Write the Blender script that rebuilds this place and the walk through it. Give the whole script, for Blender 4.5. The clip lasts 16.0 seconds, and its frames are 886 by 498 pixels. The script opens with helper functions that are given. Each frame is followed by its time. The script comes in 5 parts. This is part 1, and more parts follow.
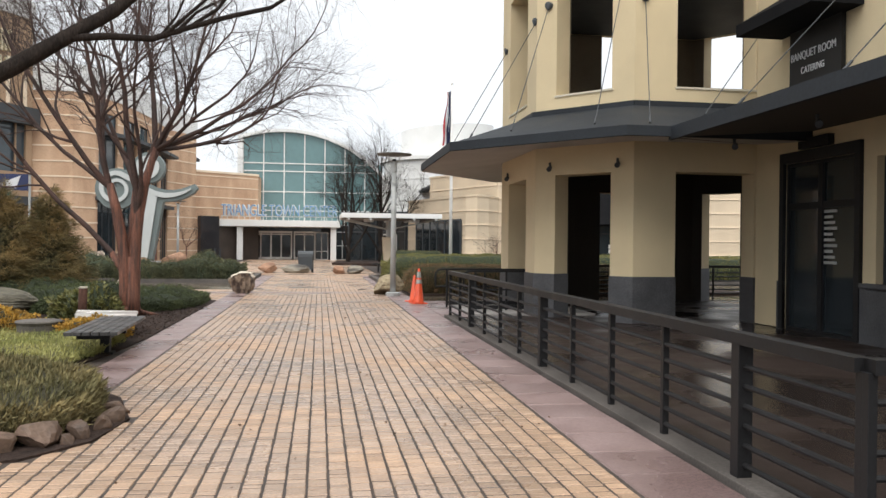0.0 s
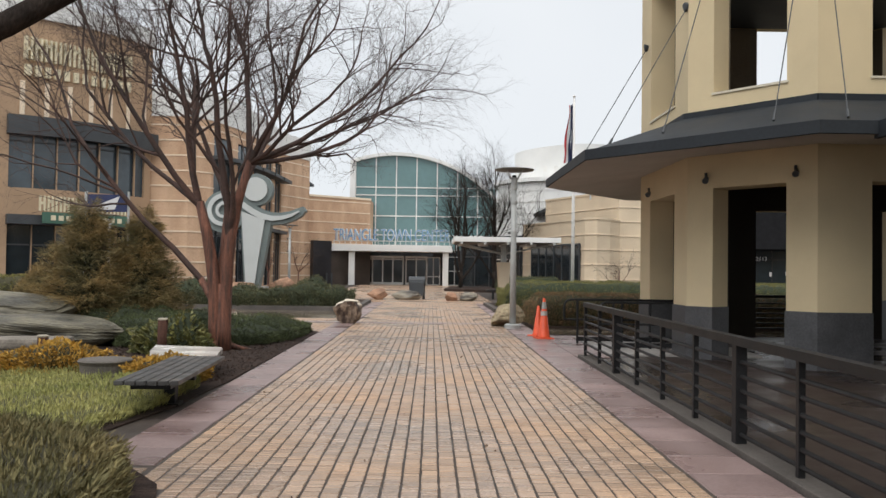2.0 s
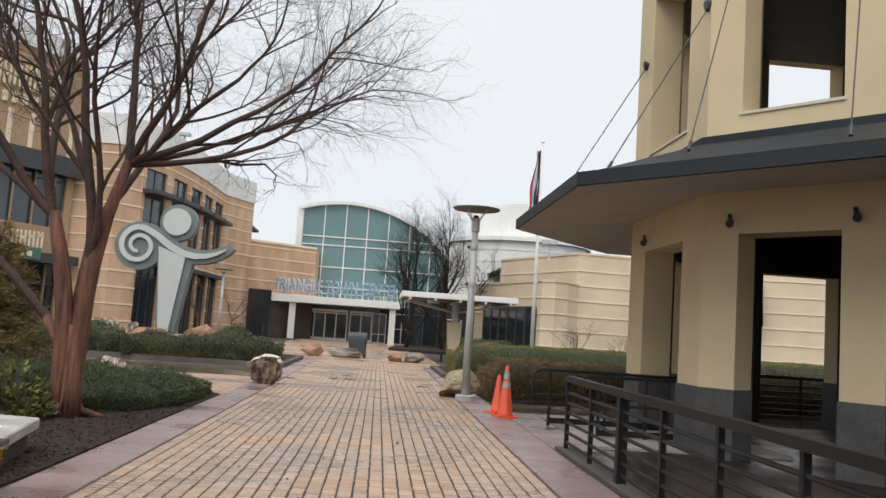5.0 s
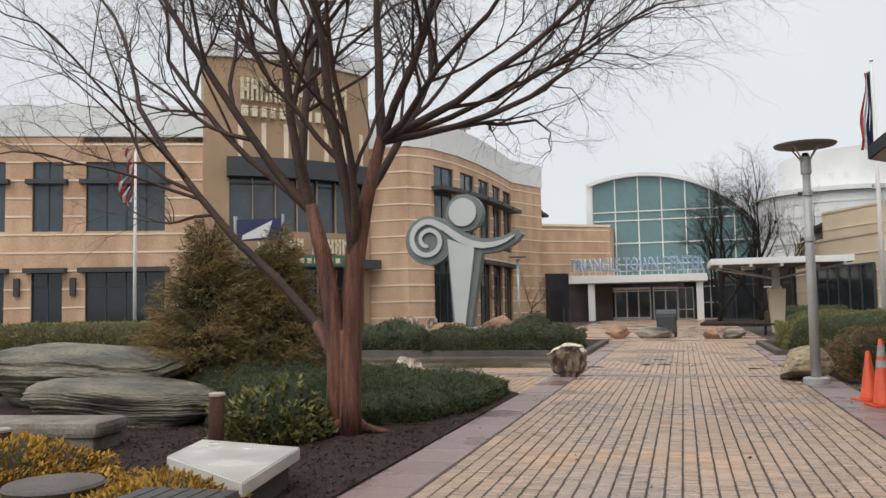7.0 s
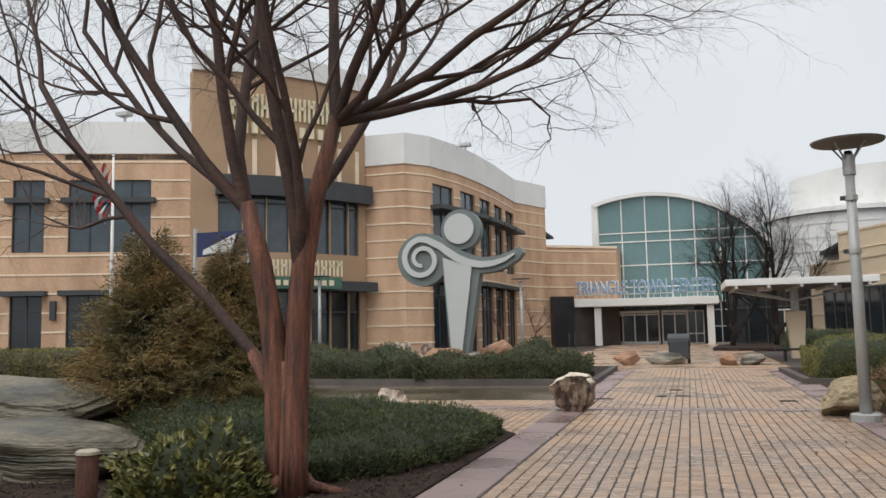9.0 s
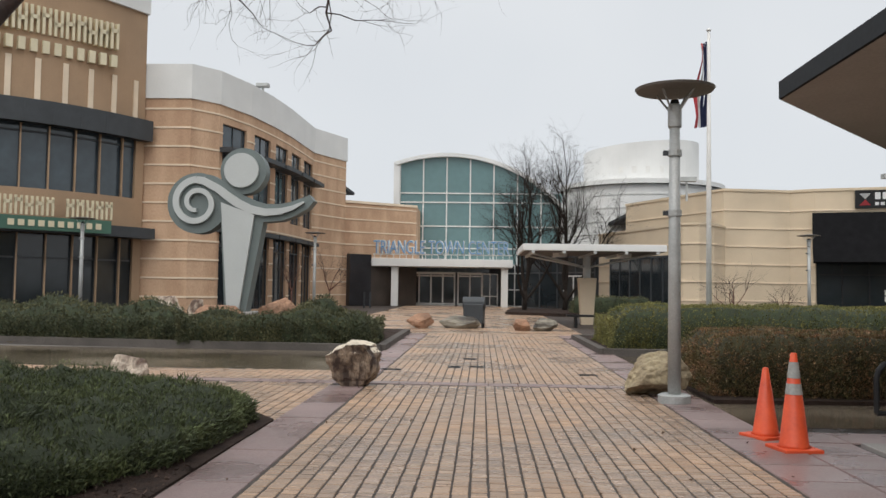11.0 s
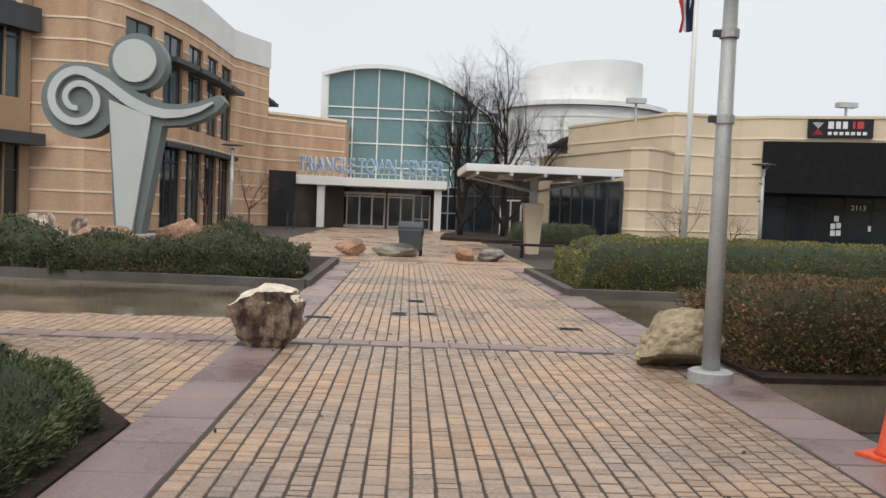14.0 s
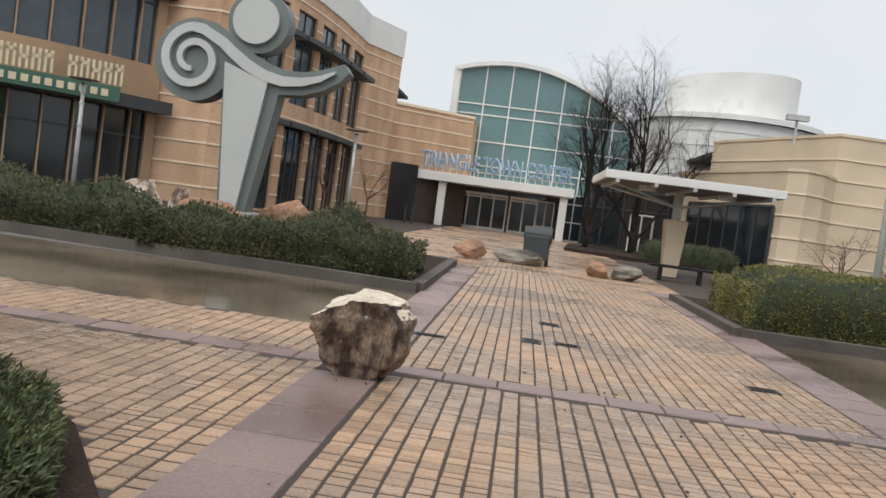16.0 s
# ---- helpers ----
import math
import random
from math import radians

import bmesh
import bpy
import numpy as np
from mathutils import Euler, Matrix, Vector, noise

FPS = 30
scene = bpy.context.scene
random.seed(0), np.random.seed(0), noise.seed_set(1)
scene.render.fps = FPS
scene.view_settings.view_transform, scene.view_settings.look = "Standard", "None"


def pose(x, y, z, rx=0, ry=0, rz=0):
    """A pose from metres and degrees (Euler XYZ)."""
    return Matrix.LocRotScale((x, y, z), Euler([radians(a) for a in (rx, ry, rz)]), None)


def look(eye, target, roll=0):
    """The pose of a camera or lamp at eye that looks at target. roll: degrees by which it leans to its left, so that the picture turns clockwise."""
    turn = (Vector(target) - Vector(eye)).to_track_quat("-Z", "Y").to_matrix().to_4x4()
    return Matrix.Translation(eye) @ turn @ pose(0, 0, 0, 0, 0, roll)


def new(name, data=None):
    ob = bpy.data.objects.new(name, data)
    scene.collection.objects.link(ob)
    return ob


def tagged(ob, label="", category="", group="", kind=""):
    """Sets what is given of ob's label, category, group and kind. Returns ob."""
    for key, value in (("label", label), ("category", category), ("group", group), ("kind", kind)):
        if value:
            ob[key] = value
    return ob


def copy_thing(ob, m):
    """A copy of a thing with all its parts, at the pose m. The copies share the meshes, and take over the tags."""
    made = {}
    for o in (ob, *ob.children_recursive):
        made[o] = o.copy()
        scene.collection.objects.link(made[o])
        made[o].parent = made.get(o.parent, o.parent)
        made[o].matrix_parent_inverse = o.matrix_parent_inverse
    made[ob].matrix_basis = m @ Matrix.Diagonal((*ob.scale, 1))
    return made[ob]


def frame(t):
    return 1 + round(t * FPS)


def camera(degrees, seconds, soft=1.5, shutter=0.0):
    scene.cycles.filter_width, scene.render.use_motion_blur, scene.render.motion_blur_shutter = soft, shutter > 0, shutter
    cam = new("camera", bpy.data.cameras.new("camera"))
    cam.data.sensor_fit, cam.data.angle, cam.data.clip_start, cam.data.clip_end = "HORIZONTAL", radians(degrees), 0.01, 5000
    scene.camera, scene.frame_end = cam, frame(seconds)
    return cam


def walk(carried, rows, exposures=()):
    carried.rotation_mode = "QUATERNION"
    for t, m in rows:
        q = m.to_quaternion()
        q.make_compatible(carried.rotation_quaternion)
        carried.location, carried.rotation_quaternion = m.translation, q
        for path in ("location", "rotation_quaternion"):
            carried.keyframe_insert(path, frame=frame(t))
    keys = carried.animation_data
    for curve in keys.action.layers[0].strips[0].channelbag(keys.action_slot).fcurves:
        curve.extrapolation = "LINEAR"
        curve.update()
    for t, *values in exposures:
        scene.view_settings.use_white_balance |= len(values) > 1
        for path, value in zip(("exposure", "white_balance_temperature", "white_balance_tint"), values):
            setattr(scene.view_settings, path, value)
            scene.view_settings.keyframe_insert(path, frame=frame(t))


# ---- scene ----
cam = camera(56.6, 16.0)
PATH = [
    (0, (0.134, -1.016, 1.524), (0.431, 0.961, 1.513), 0.6),
    (0.5, (0.147, -0.381, 1.54), (0.308, 1.611, 1.608), 2.6),
    (1, (0.14, 0.155, 1.542), (0.136, 2.154, 1.624), 2.3),
    (1.5, (0.122, 0.768, 1.536), (0.038, 2.764, 1.634), -1.0),
    (2, (0.128, 1.536, 1.539), (0.156, 3.536, 1.586), 0.8),
    (2.5, (0.105, 2.139, 1.52), (0.271, 4.132, 1.546), 4.0),
    (3, (0.098, 2.629, 1.566), (0.403, 4.604, 1.65), 6.4),
    (5.5, (0.353, 5.912, 1.439), (0.357, 7.903, 1.635), 1.3),
    (6, (0.297, 6.481, 1.468), (0.045, 8.464, 1.546), -3.2),
    (6.5, (0.197, 6.939, 1.434), (-0.32, 8.868, 1.545), -3.9),
    (7, (0.129, 7.547, 1.471), (-0.427, 9.463, 1.607), -1.1),
    (7.5, (0.096, 8.078, 1.42), (-0.458, 9.998, 1.508), -0.6),
    (8, (0.078, 8.638, 1.44), (-0.494, 10.552, 1.533), -0.0),
    (8.5, (-0.005, 9.036, 1.493), (-0.557, 10.946, 1.706), -0.8),
    (9, (-0.129, 9.59, 1.457), (-0.695, 11.498, 1.652), -1.2),
    (9.5, (-0.281, 10.197, 1.498), (-0.762, 12.131, 1.66), 0.5),
    (10, (-0.24, 10.77, 1.473), (-0.576, 12.737, 1.601), 0.6),
    (12.5, (-0.464, 13.633, 1.518), (-0.388, 15.631, 1.557), 1.3),
    (13, (-0.567, 14.05, 1.577), (-0.476, 16.048, 1.578), 0.9),
    (13.5, (-0.579, 14.704, 1.555), (-0.536, 16.703, 1.521), 2.1),
    (14, (-0.675, 15.313, 1.536), (-0.587, 17.308, 1.441), 2.3),
    (14.5, (-0.715, 15.922, 1.519), (-0.586, 17.916, 1.416), 2.6),
    (15, (-0.816, 16.594, 1.489), (-0.714, 18.59, 1.408), 4.3),
    (15.5, (-0.929, 17.282, 1.46), (-0.919, 19.28, 1.366), 7.5),
    (16, (-1.015, 17.825, 1.417), (-1.201, 19.813, 1.309), 7.6),
]
walk(cam, [(t, look(e, g, r)) for t, e, g, r in PATH],
     [(0, 0.5), (0.5, 0.26), (1, 0.14), (2, 0.18), (3, 0.26), (5.5, 0.18), (6.5, 0.12), (7.5, 0.05), (9, 0.05), (12.5, -0.05), (14.5, 0.16), (16, 0.08)])

# ---- light: overcast sky and a wide, weak sun ----
SUN_ELEV, SUN_AZ = radians(60), radians(200)
world = bpy.data.worlds.new("world")
scene.world = world
world.use_nodes = True
wn, wl = world.node_tree.nodes, world.node_tree.links
sky = wn.new("ShaderNodeTexSky")
sky.sky_type, sky.sun_disc = "NISHITA", False
sky.sun_elevation, sky.sun_rotation = SUN_ELEV, SUN_AZ
dim = wn.new("ShaderNodeMix")
dim.data_type, dim.blend_type = "RGBA", "MULTIPLY"
dim.inputs[0].default_value = 1.0
dim.inputs[7].default_value = (0.1, 0.1, 0.1, 1)
wl.new(sky.outputs[0], dim.inputs[6])
cloud = wn.new("ShaderNodeTexNoise")
cloud.inputs["Scale"].default_value, cloud.inputs["Detail"].default_value = 1.6, 4
ramp = wn.new("ShaderNodeValToRGB")
ramp.color_ramp.elements[0].position, ramp.color_ramp.elements[1].position = 0.3, 0.7
ramp.color_ramp.elements[0].color = (0.70, 0.735, 0.775, 1)
ramp.color_ramp.elements[1].color = (0.80, 0.825, 0.85, 1)
wl.new(cloud.outputs[0], ramp.inputs[0])
veil = wn.new("ShaderNodeMix")
veil.data_type = "RGBA"
veil.inputs[0].default_value = 0.94
wl.new(dim.outputs[2], veil.inputs[6])
wl.new(ramp.outputs[0], veil.inputs[7])
wl.new(veil.outputs[2], wn["Background"].inputs[0])
wn["Background"].inputs[1].default_value = 1.0
sun = new("sun", bpy.data.lights.new("sun", "SUN"))
sun.data.energy, sun.data.angle, sun.data.color = 2.3, radians(75), (1, 0.97, 0.93)
sun.matrix_world = look((10 * math.sin(SUN_AZ), 10 * math.cos(SUN_AZ), 17.3), (0, 0, 0))


# ---- materials ----
def mat(name, col, rough=0.8, var=0.25, scale=3.0, fine=40.0, bump=0.15, metal=0.0, tint=None, wet=0.0, piece=0.0, spec=0.5, stretch=None, sharp=0.0):
    """col varied by a coarse and a fine noise towards tint; wet lowers roughness in patches; piece varies object by object."""
    m = bpy.data.materials.new(name)
    m.use_nodes = True
    n, l = m.node_tree.nodes, m.node_tree.links
    b = n["Principled BSDF"]
    geo = n.new("ShaderNodeNewGeometry")
    vec = geo.outputs["Position"]
    if stretch:
        mp = n.new("ShaderNodeMapping")
        mp.inputs["Scale"].default_value = stretch
        l.new(vec, mp.inputs[0])
        vec = mp.outputs[0]
    big, small = n.new("ShaderNodeTexNoise"), n.new("ShaderNodeTexNoise")
    for t, s, d in ((big, scale, 5), (small, fine, 3)):
        t.inputs["Scale"].default_value, t.inputs["Detail"].default_value = s, d
        l.new(vec, t.inputs["Vector"])
    tint = tint or tuple(c * (1 - var) for c in col)
    light = tuple(min(1, c * (1 + var * 0.5)) for c in col)
    r = n.new("ShaderNodeValToRGB")
    r.color_ramp.elements[0].position, r.color_ramp.elements[1].position = 0.3 + sharp, 0.68 - sharp
    r.color_ramp.elements[0].color, r.color_ramp.elements[1].color = (*tint, 1), (*light, 1)
    l.new(big.outputs[0], r.inputs[0])
    mix = n.new("ShaderNodeMix")
    mix.data_type, mix.blend_type = "RGBA", "OVERLAY"
    mix.inputs[0].default_value = min(1, var * 1.6)
    l.new(r.outputs[0], mix.inputs[6])
    l.new(small.outputs[0], mix.inputs[7])
    out = mix.outputs[2]
    if piece:
        info = n.new("ShaderNodeObjectInfo")
        add = n.new("ShaderNodeMath")
        add.operation = "ADD"
        l.new(info.outputs["Random"], add.inputs[0])
        l.new(geo.outputs["Random Per Island"], add.inputs[1])
        fr = n.new("ShaderNodeMath")
        fr.operation = "FRACT"
        l.new(add.outputs[0], fr.inputs[0])
        mr = n.new("ShaderNodeMapRange")
        mr.inputs["To Min"].default_value, mr.inputs["To Max"].default_value = 1 - piece, 1 + piece
        l.new(fr.outputs[0], mr.inputs[0])
        hsv = n.new("ShaderNodeHueSaturation")
        l.new(mr.outputs[0], hsv.inputs["Value"])
        l.new(out, hsv.inputs["Color"])
        out = hsv.outputs[0]
    l.new(out, b.inputs["Base Color"])
    b.inputs["Metallic"].default_value = metal
    b.inputs["Specular IOR Level"].default_value = spec
    rr = n.new("ShaderNodeMapRange")
    rr.inputs["From Min"].default_value, rr.inputs["From Max"].default_value = 0.38, 0.62
    rr.inputs["To Min"].default_value, rr.inputs["To Max"].default_value = max(0.06, rough - wet), min(1, rough + 0.08)
    l.new(big.outputs[0], rr.inputs[0])
    l.new(rr.outputs[0], b.inputs["Roughness"])
    if bump:
        bp = n.new("ShaderNodeBump")
        bp.inputs["Strength"].default_value, bp.inputs["Distance"].default_value = bump, 0.02
        l.new(small.outputs[0], bp.inputs["Height"])
        l.new(bp.outputs[0], b.inputs["Normal"])
    return m


def glass(name, col, rough=0.05, spec=0.6, var=0.2):
    """Dark coated architectural glass, opaque from outside by day."""
    return mat(name, col, rough, var, 0.35, 2.0, 0.0, spec=spec)


M_BRICK = mat("paver_clay", (0.40, 0.258, 0.162), 0.4, 0.3, 0.6, 60, 0.2, tint=(0.30, 0.222, 0.168), wet=0.22, piece=0.2, spec=0.6)
M_JOINT = mat("joint_sand", (0.06, 0.045, 0.036), 0.8, 0.3, 2, 50, 0.2, wet=0.2)
M_BORDER = mat("border_paver", (0.27, 0.195, 0.183), 0.45, 0.25, 0.9, 50, 0.15, tint=(0.20, 0.135, 0.128), wet=0.25, piece=0.12)
M_ASPH = mat("wet_asphalt", (0.19, 0.155, 0.115), 0.12, 0.4, 0.5, 70, 0.012, tint=(0.07, 0.054, 0.038), wet=0.05, spec=0.5)
M_FAR = mat("far_ground", (0.16, 0.15, 0.14), 0.7, 0.3, 0.1, 10, 0.1)
M_CONC = mat("concrete", (0.36, 0.34, 0.32), 0.75, 0.2, 1.5, 60, 0.15)
M_KERB = mat("kerb_concrete", (0.115, 0.102, 0.092), 0.85, 0.3, 1.5, 50, 0.2, wet=0.1, spec=0.2)
M_MULCH = mat("mulch", (0.045, 0.03, 0.024), 0.9, 0.5, 6, 45, 1.0, spec=0.2)
M_CREAM = mat("cream_stucco", (0.65, 0.53, 0.335), 0.85, 0.1, 0.8, 90, 0.12)
M_CREAM2 = mat("pale_block", (0.66, 0.54, 0.39), 0.85, 0.12, 0.4, 40, 0.1)
M_WHITE = mat("white_panel", (0.74, 0.74, 0.72), 0.6, 0.08, 0.5, 20, 0.03)
M_TAN = mat("tan_brick", (0.57, 0.385, 0.255), 0.85, 0.24, 0.9, 30, 0.2, tint=(0.43, 0.265, 0.165), stretch=(1, 1, 0.3))
M_STRIPE = mat("pale_band", (0.80, 0.66, 0.50), 0.8, 0.1, 1, 40, 0.05)
M_BLACK = mat("black_metal", (0.014, 0.014, 0.015), 0.45, 0.3, 3, 60, 0.05, spec=0.3)
M_FABRIC = mat("black_fabric", (0.011, 0.011, 0.012), 0.9, 0.3, 3, 60, 0.05, spec=0.1)
M_PATIO = mat("dark_wet_shaded_patio", (0.032, 0.022, 0.018), 0.5, 0.4, 0.5, 50, 0.12, tint=(0.02, 0.015, 0.013), wet=0.36, spec=0.22)
M_LIMB = mat("dark_limb_bark", (0.075, 0.04, 0.031), 0.7, 0.45, 3, 30, 0.3, tint=(0.03, 0.02, 0.017))
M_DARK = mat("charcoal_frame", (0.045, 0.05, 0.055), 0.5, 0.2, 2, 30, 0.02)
M_STONE = mat("dark_plinth", (0.075, 0.075, 0.08), 0.5, 0.3, 2.5, 30, 0.2)
M_ROOF = mat("slate_metal_roof", (0.019, 0.023, 0.028), 0.6, 0.25, 1.0, 20, 0.04, spec=0.35)
# two browns that hold the shade on the tower's inner faces
M_SHADE_LINING = mat("brown_shade_lining", (0.035, 0.027, 0.021), 0.8, 0.2, 1.2, 30, 0.05)
M_SHADE_LINING2 = mat("brown_shaded_stucco", (0.16, 0.125, 0.085), 0.85, 0.15, 1.2, 40, 0.05)
M_SILL = mat("pale_sill", (0.62, 0.56, 0.44), 0.7, 0.1, 1.5, 40, 0.05)
M_SHADE_SOFFIT = mat("dark_shade_soffit", (0.06, 0.048, 0.038), 0.8, 0.25, 1.5, 30, 0.08, stretch=(6, 0.6, 1))
M_SOFFIT = mat("soffit", (0.46, 0.43, 0.39), 0.8, 0.12, 1, 30, 0.05)
M_GLASS = glass("teal_glass", (0.13, 0.225, 0.23), var=0.07)
M_DGLASS = glass("dark_glass", (0.02, 0.026, 0.03))
M_BGLASS = glass("blue_grey_glass", (0.055, 0.075, 0.09))
M_STEEL = mat("galvanised", (0.48, 0.49, 0.48), 0.5, 0.15, 2, 40, 0.03, metal=0.3)
M_SCULPT = mat("pale_grey_paint", (0.50, 0.52, 0.51), 0.45, 0.06, 1, 30, 0.02)
M_SCULPT_D = mat("grey_green_paint", (0.15, 0.18, 0.175), 0.5, 0.1, 1, 30, 0.02)
M_ROCK = mat("grey_rock", (0.215, 0.195, 0.155), 0.6, 0.5, 1.6, 16, 0.9, tint=(0.042, 0.034, 0.025), wet=0.25, stretch=(0.7, 0.9, 4.5), sharp=0.09)
M_LEDGE = mat("mossy_ledge_rock", (0.145, 0.13, 0.092), 0.55, 0.55, 1.8, 14, 1.0, tint=(0.045, 0.04, 0.026), wet=0.25, stretch=(0.8, 1.0, 4.0), sharp=0.07)
M_TROCK = mat("tan_rock", (0.48, 0.40, 0.32), 0.7, 0.5, 2.4, 22, 1.0, tint=(0.10, 0.055, 0.035), wet=0.15, stretch=(1.5, 1.5, 0.8), sharp=0.1)
M_RROCK = mat("red_rock", (0.33, 0.19, 0.12), 0.8, 0.4, 3, 20, 0.7)
M_BARK = mat("smooth_bark", (0.19, 0.075, 0.045), 0.65, 0.5, 4, 30, 0.7, tint=(0.05, 0.026, 0.02), stretch=(5, 5, 0.5))
M_BARKD = mat("dark_bark", (0.032, 0.025, 0.021), 0.9, 0.4, 5, 30, 1.0, spec=0.15, stretch=(2, 2, 0.7))
M_TWIG = mat("twig", (0.075, 0.052, 0.045), 0.8, 0.25, 3, 30, 0.0)
M_HEDGE = mat("hedge_leaf", (0.19, 0.165, 0.05), 0.65, 0.5, 1.5, 30, 0.0, tint=(0.105, 0.115, 0.035), piece=0.4)
M_RHEDGE = mat("reddish_hedge_leaf", (0.22, 0.115, 0.06), 0.5, 0.6, 6.0, 30, 0.0, tint=(0.085, 0.10, 0.036), piece=0.5)
M_JUN = mat("juniper_needle", (0.105, 0.1, 0.045), 0.75, 0.45, 1.2, 30, 0.0, tint=(0.05, 0.06, 0.032), piece=0.4)
M_COVER = mat("ground_cover", (0.092, 0.11, 0.042), 0.7, 0.5, 1.6, 30, 0.0, tint=(0.036, 0.048, 0.022), piece=0.5)
M_GOLD = mat("golden_foliage", (0.52, 0.31, 0.05), 0.7, 0.4, 3, 30, 0.0, tint=(0.25, 0.15, 0.035), piece=0.3)
M_CYP = mat("bronze_cypress", (0.25, 0.165, 0.06), 0.75, 0.45, 1.6, 30, 0.0, tint=(0.105, 0.10, 0.042), piece=0.4)
M_GRASS = mat("winter_grass", (0.38, 0.35, 0.13), 0.8, 0.4, 1.2, 30, 0.0, tint=(0.24, 0.26, 0.08), piece=0.3)
M_ORANGE = mat("orange_plastic", (0.75, 0.10, 0.03), 0.45, 0.2, 3, 30, 0.02, tint=(0.60, 0.07, 0.025))
M_REFL = mat("grey_reflective", (0.42, 0.42, 0.40), 0.4, 0.2, 5, 40, 0.0)
M_LBLUE = mat("blue_sign_face", (0.15, 0.34, 0.60), 0.5, 0.1, 2, 20, 0.0)
M_SIGNW = mat("ivory_letter", (0.72, 0.64, 0.45), 0.5, 0.08, 2, 20, 0.0)
M_SIGNG = mat("green_sign", (0.06, 0.14, 0.10), 0.5, 0.1, 2, 20, 0.0)
M_RED = mat("red_fabric", (0.50, 0.05, 0.06), 0.7, 0.15, 3, 30, 0.0)
M_NAVY = mat("navy_fabric", (0.03, 0.04, 0.11), 0.7, 0.15, 3, 30, 0.0)
M_CLOTHW = mat("white_fabric", (0.7, 0.7, 0.7), 0.7, 0.1, 3, 30, 0.0)
M_WPAINT = mat("white_paint", (0.72, 0.71, 0.68), 0.5, 0.08, 2, 30, 0.02)
M_SLAB = mat("pale_slab", (0.68, 0.66, 0.62), 0.2, 0.1, 2, 40, 0.01, wet=0.1)
M_WOODP = mat("weathered_post", (0.085, 0.042, 0.03), 0.85, 0.4, 6, 40, 0.5, spec=0.2, stretch=(4, 4, 0.7))
M_BENCH = mat("dark_bench_slat", (0.07, 0.068, 0.066), 0.5, 0.3, 3, 50, 0.1, wet=0.2)


# ---- building helpers ----
def part(name, bm, material, parent=None, label="", smooth=False):
    me = bpy.data.meshes.new(name)
    bmesh.ops.recalc_face_normals(bm, faces=bm.faces)
    bm.to_mesh(me)
    bm.free()
    if smooth:
        for p in me.polygons:
            p.use_smooth = True
    me.materials.append(material)
    ob = new(name, me)
    ob.parent = parent
    if label:
        ob["label"] = label
    return ob


def thing(name, label, category, group="", kind="", at=(0, 0, 0), rz=0.0):
    ob = new(name)
    ob.empty_display_size = 0.2
    ob.matrix_basis = pose(*at, 0, 0, rz)
    return tagged(ob, label, category, group, kind)


def B():
    return bmesh.new()


def box(bm, x0, x1, y0, y1, z0, z1, bev=0.0):
    m = Matrix.LocRotScale(((x0 + x1) / 2, (y0 + y1) / 2, (z0 + z1) / 2), None, (abs(x1 - x0), abs(y1 - y0), abs(z1 - z0)))
    r = bmesh.ops.create_cube(bm, size=1, matrix=m)
    if bev:
        ed = list({e for v in r["verts"] for e in v.link_edges})
        bmesh.ops.bevel(bm, geom=ed, offset=bev, segments=2, profile=0.6, affect="EDGES")
    return bm


def beam(bm, a, b, w, h, up=(0, 0, 1)):
    """A box from a to b, w wide and h high."""
    a, b = Vector(a), Vector(b)
    d = (b - a).normalized()
    s = d.cross(Vector(up)).normalized() * w / 2
    u = s.cross(d).normalized() * h / 2
    vs = [bm.verts.new(p + i * s + j * u) for p in (a, b) for i, j in ((-1, -1), (1, -1), (1, 1), (-1, 1))]
    for q in ((0, 1, 2, 3), (7, 6, 5, 4), (0, 4, 5, 1), (1, 5, 6, 2), (2, 6, 7, 3), (3, 7, 4, 0)):
        bm.faces.new([vs[i] for i in q])
    return bm


def tube(bm, pts, radii, n=8, cap=True):
    """A tube along pts with the radii."""
    pts = [Vector(p) for p in pts]
    if not hasattr(radii, "__len__"):
        radii = [radii] * len(pts)
    rings, ref = [], None
    for i, p in enumerate(pts):
        d = (pts[min(i + 1, len(pts) - 1)] - pts[max(i - 1, 0)]).normalized()
        if ref is None:
            ref = d.orthogonal().normalized()
        ref = (ref - d * ref.dot(d)).normalized()
        o = d.cross(ref)
        rings.append([bm.verts.new(p + (ref * math.cos(2 * math.pi * k / n) + o * math.sin(2 * math.pi * k / n)) * radii[i]) for k in range(n)])
    for a, b in zip(rings, rings[1:]):
        for k in range(n):
            bm.faces.new((a[k], a[(k + 1) % n], b[(k + 1) % n], b[k]))
    if cap:
        bm.faces.new(rings[0][::-1])
        bm.faces.new(rings[-1])
    return bm


def prism(bm, poly, z0, z1):
    """An upright prism over a plan polygon."""
    lo = [bm.verts.new((x, y, z0)) for x, y in poly]
    hi = [bm.verts.new((x, y, z1)) for x, y in poly]
    bm.faces.new(lo[::-1])
    bm.faces.new(hi)
    for i in range(len(poly)):
        j = (i + 1) % len(poly)
        bm.faces.new((lo[i], lo[j], hi[j], hi[i]))
    return bm


def on_wall(a, b):
    """For a wall from plan point a to b, seen with its outside on the right of a to b: length and a map (along, out, z) to the world."""
    a, b = Vector((*a, 0)), Vector((*b, 0))
    d = (b - a).normalized()
    o = Vector((d.y, -d.x, 0))
    return (b - a).length, lambda s, n, z: a + d * s + o * n + Vector((0, 0, z))


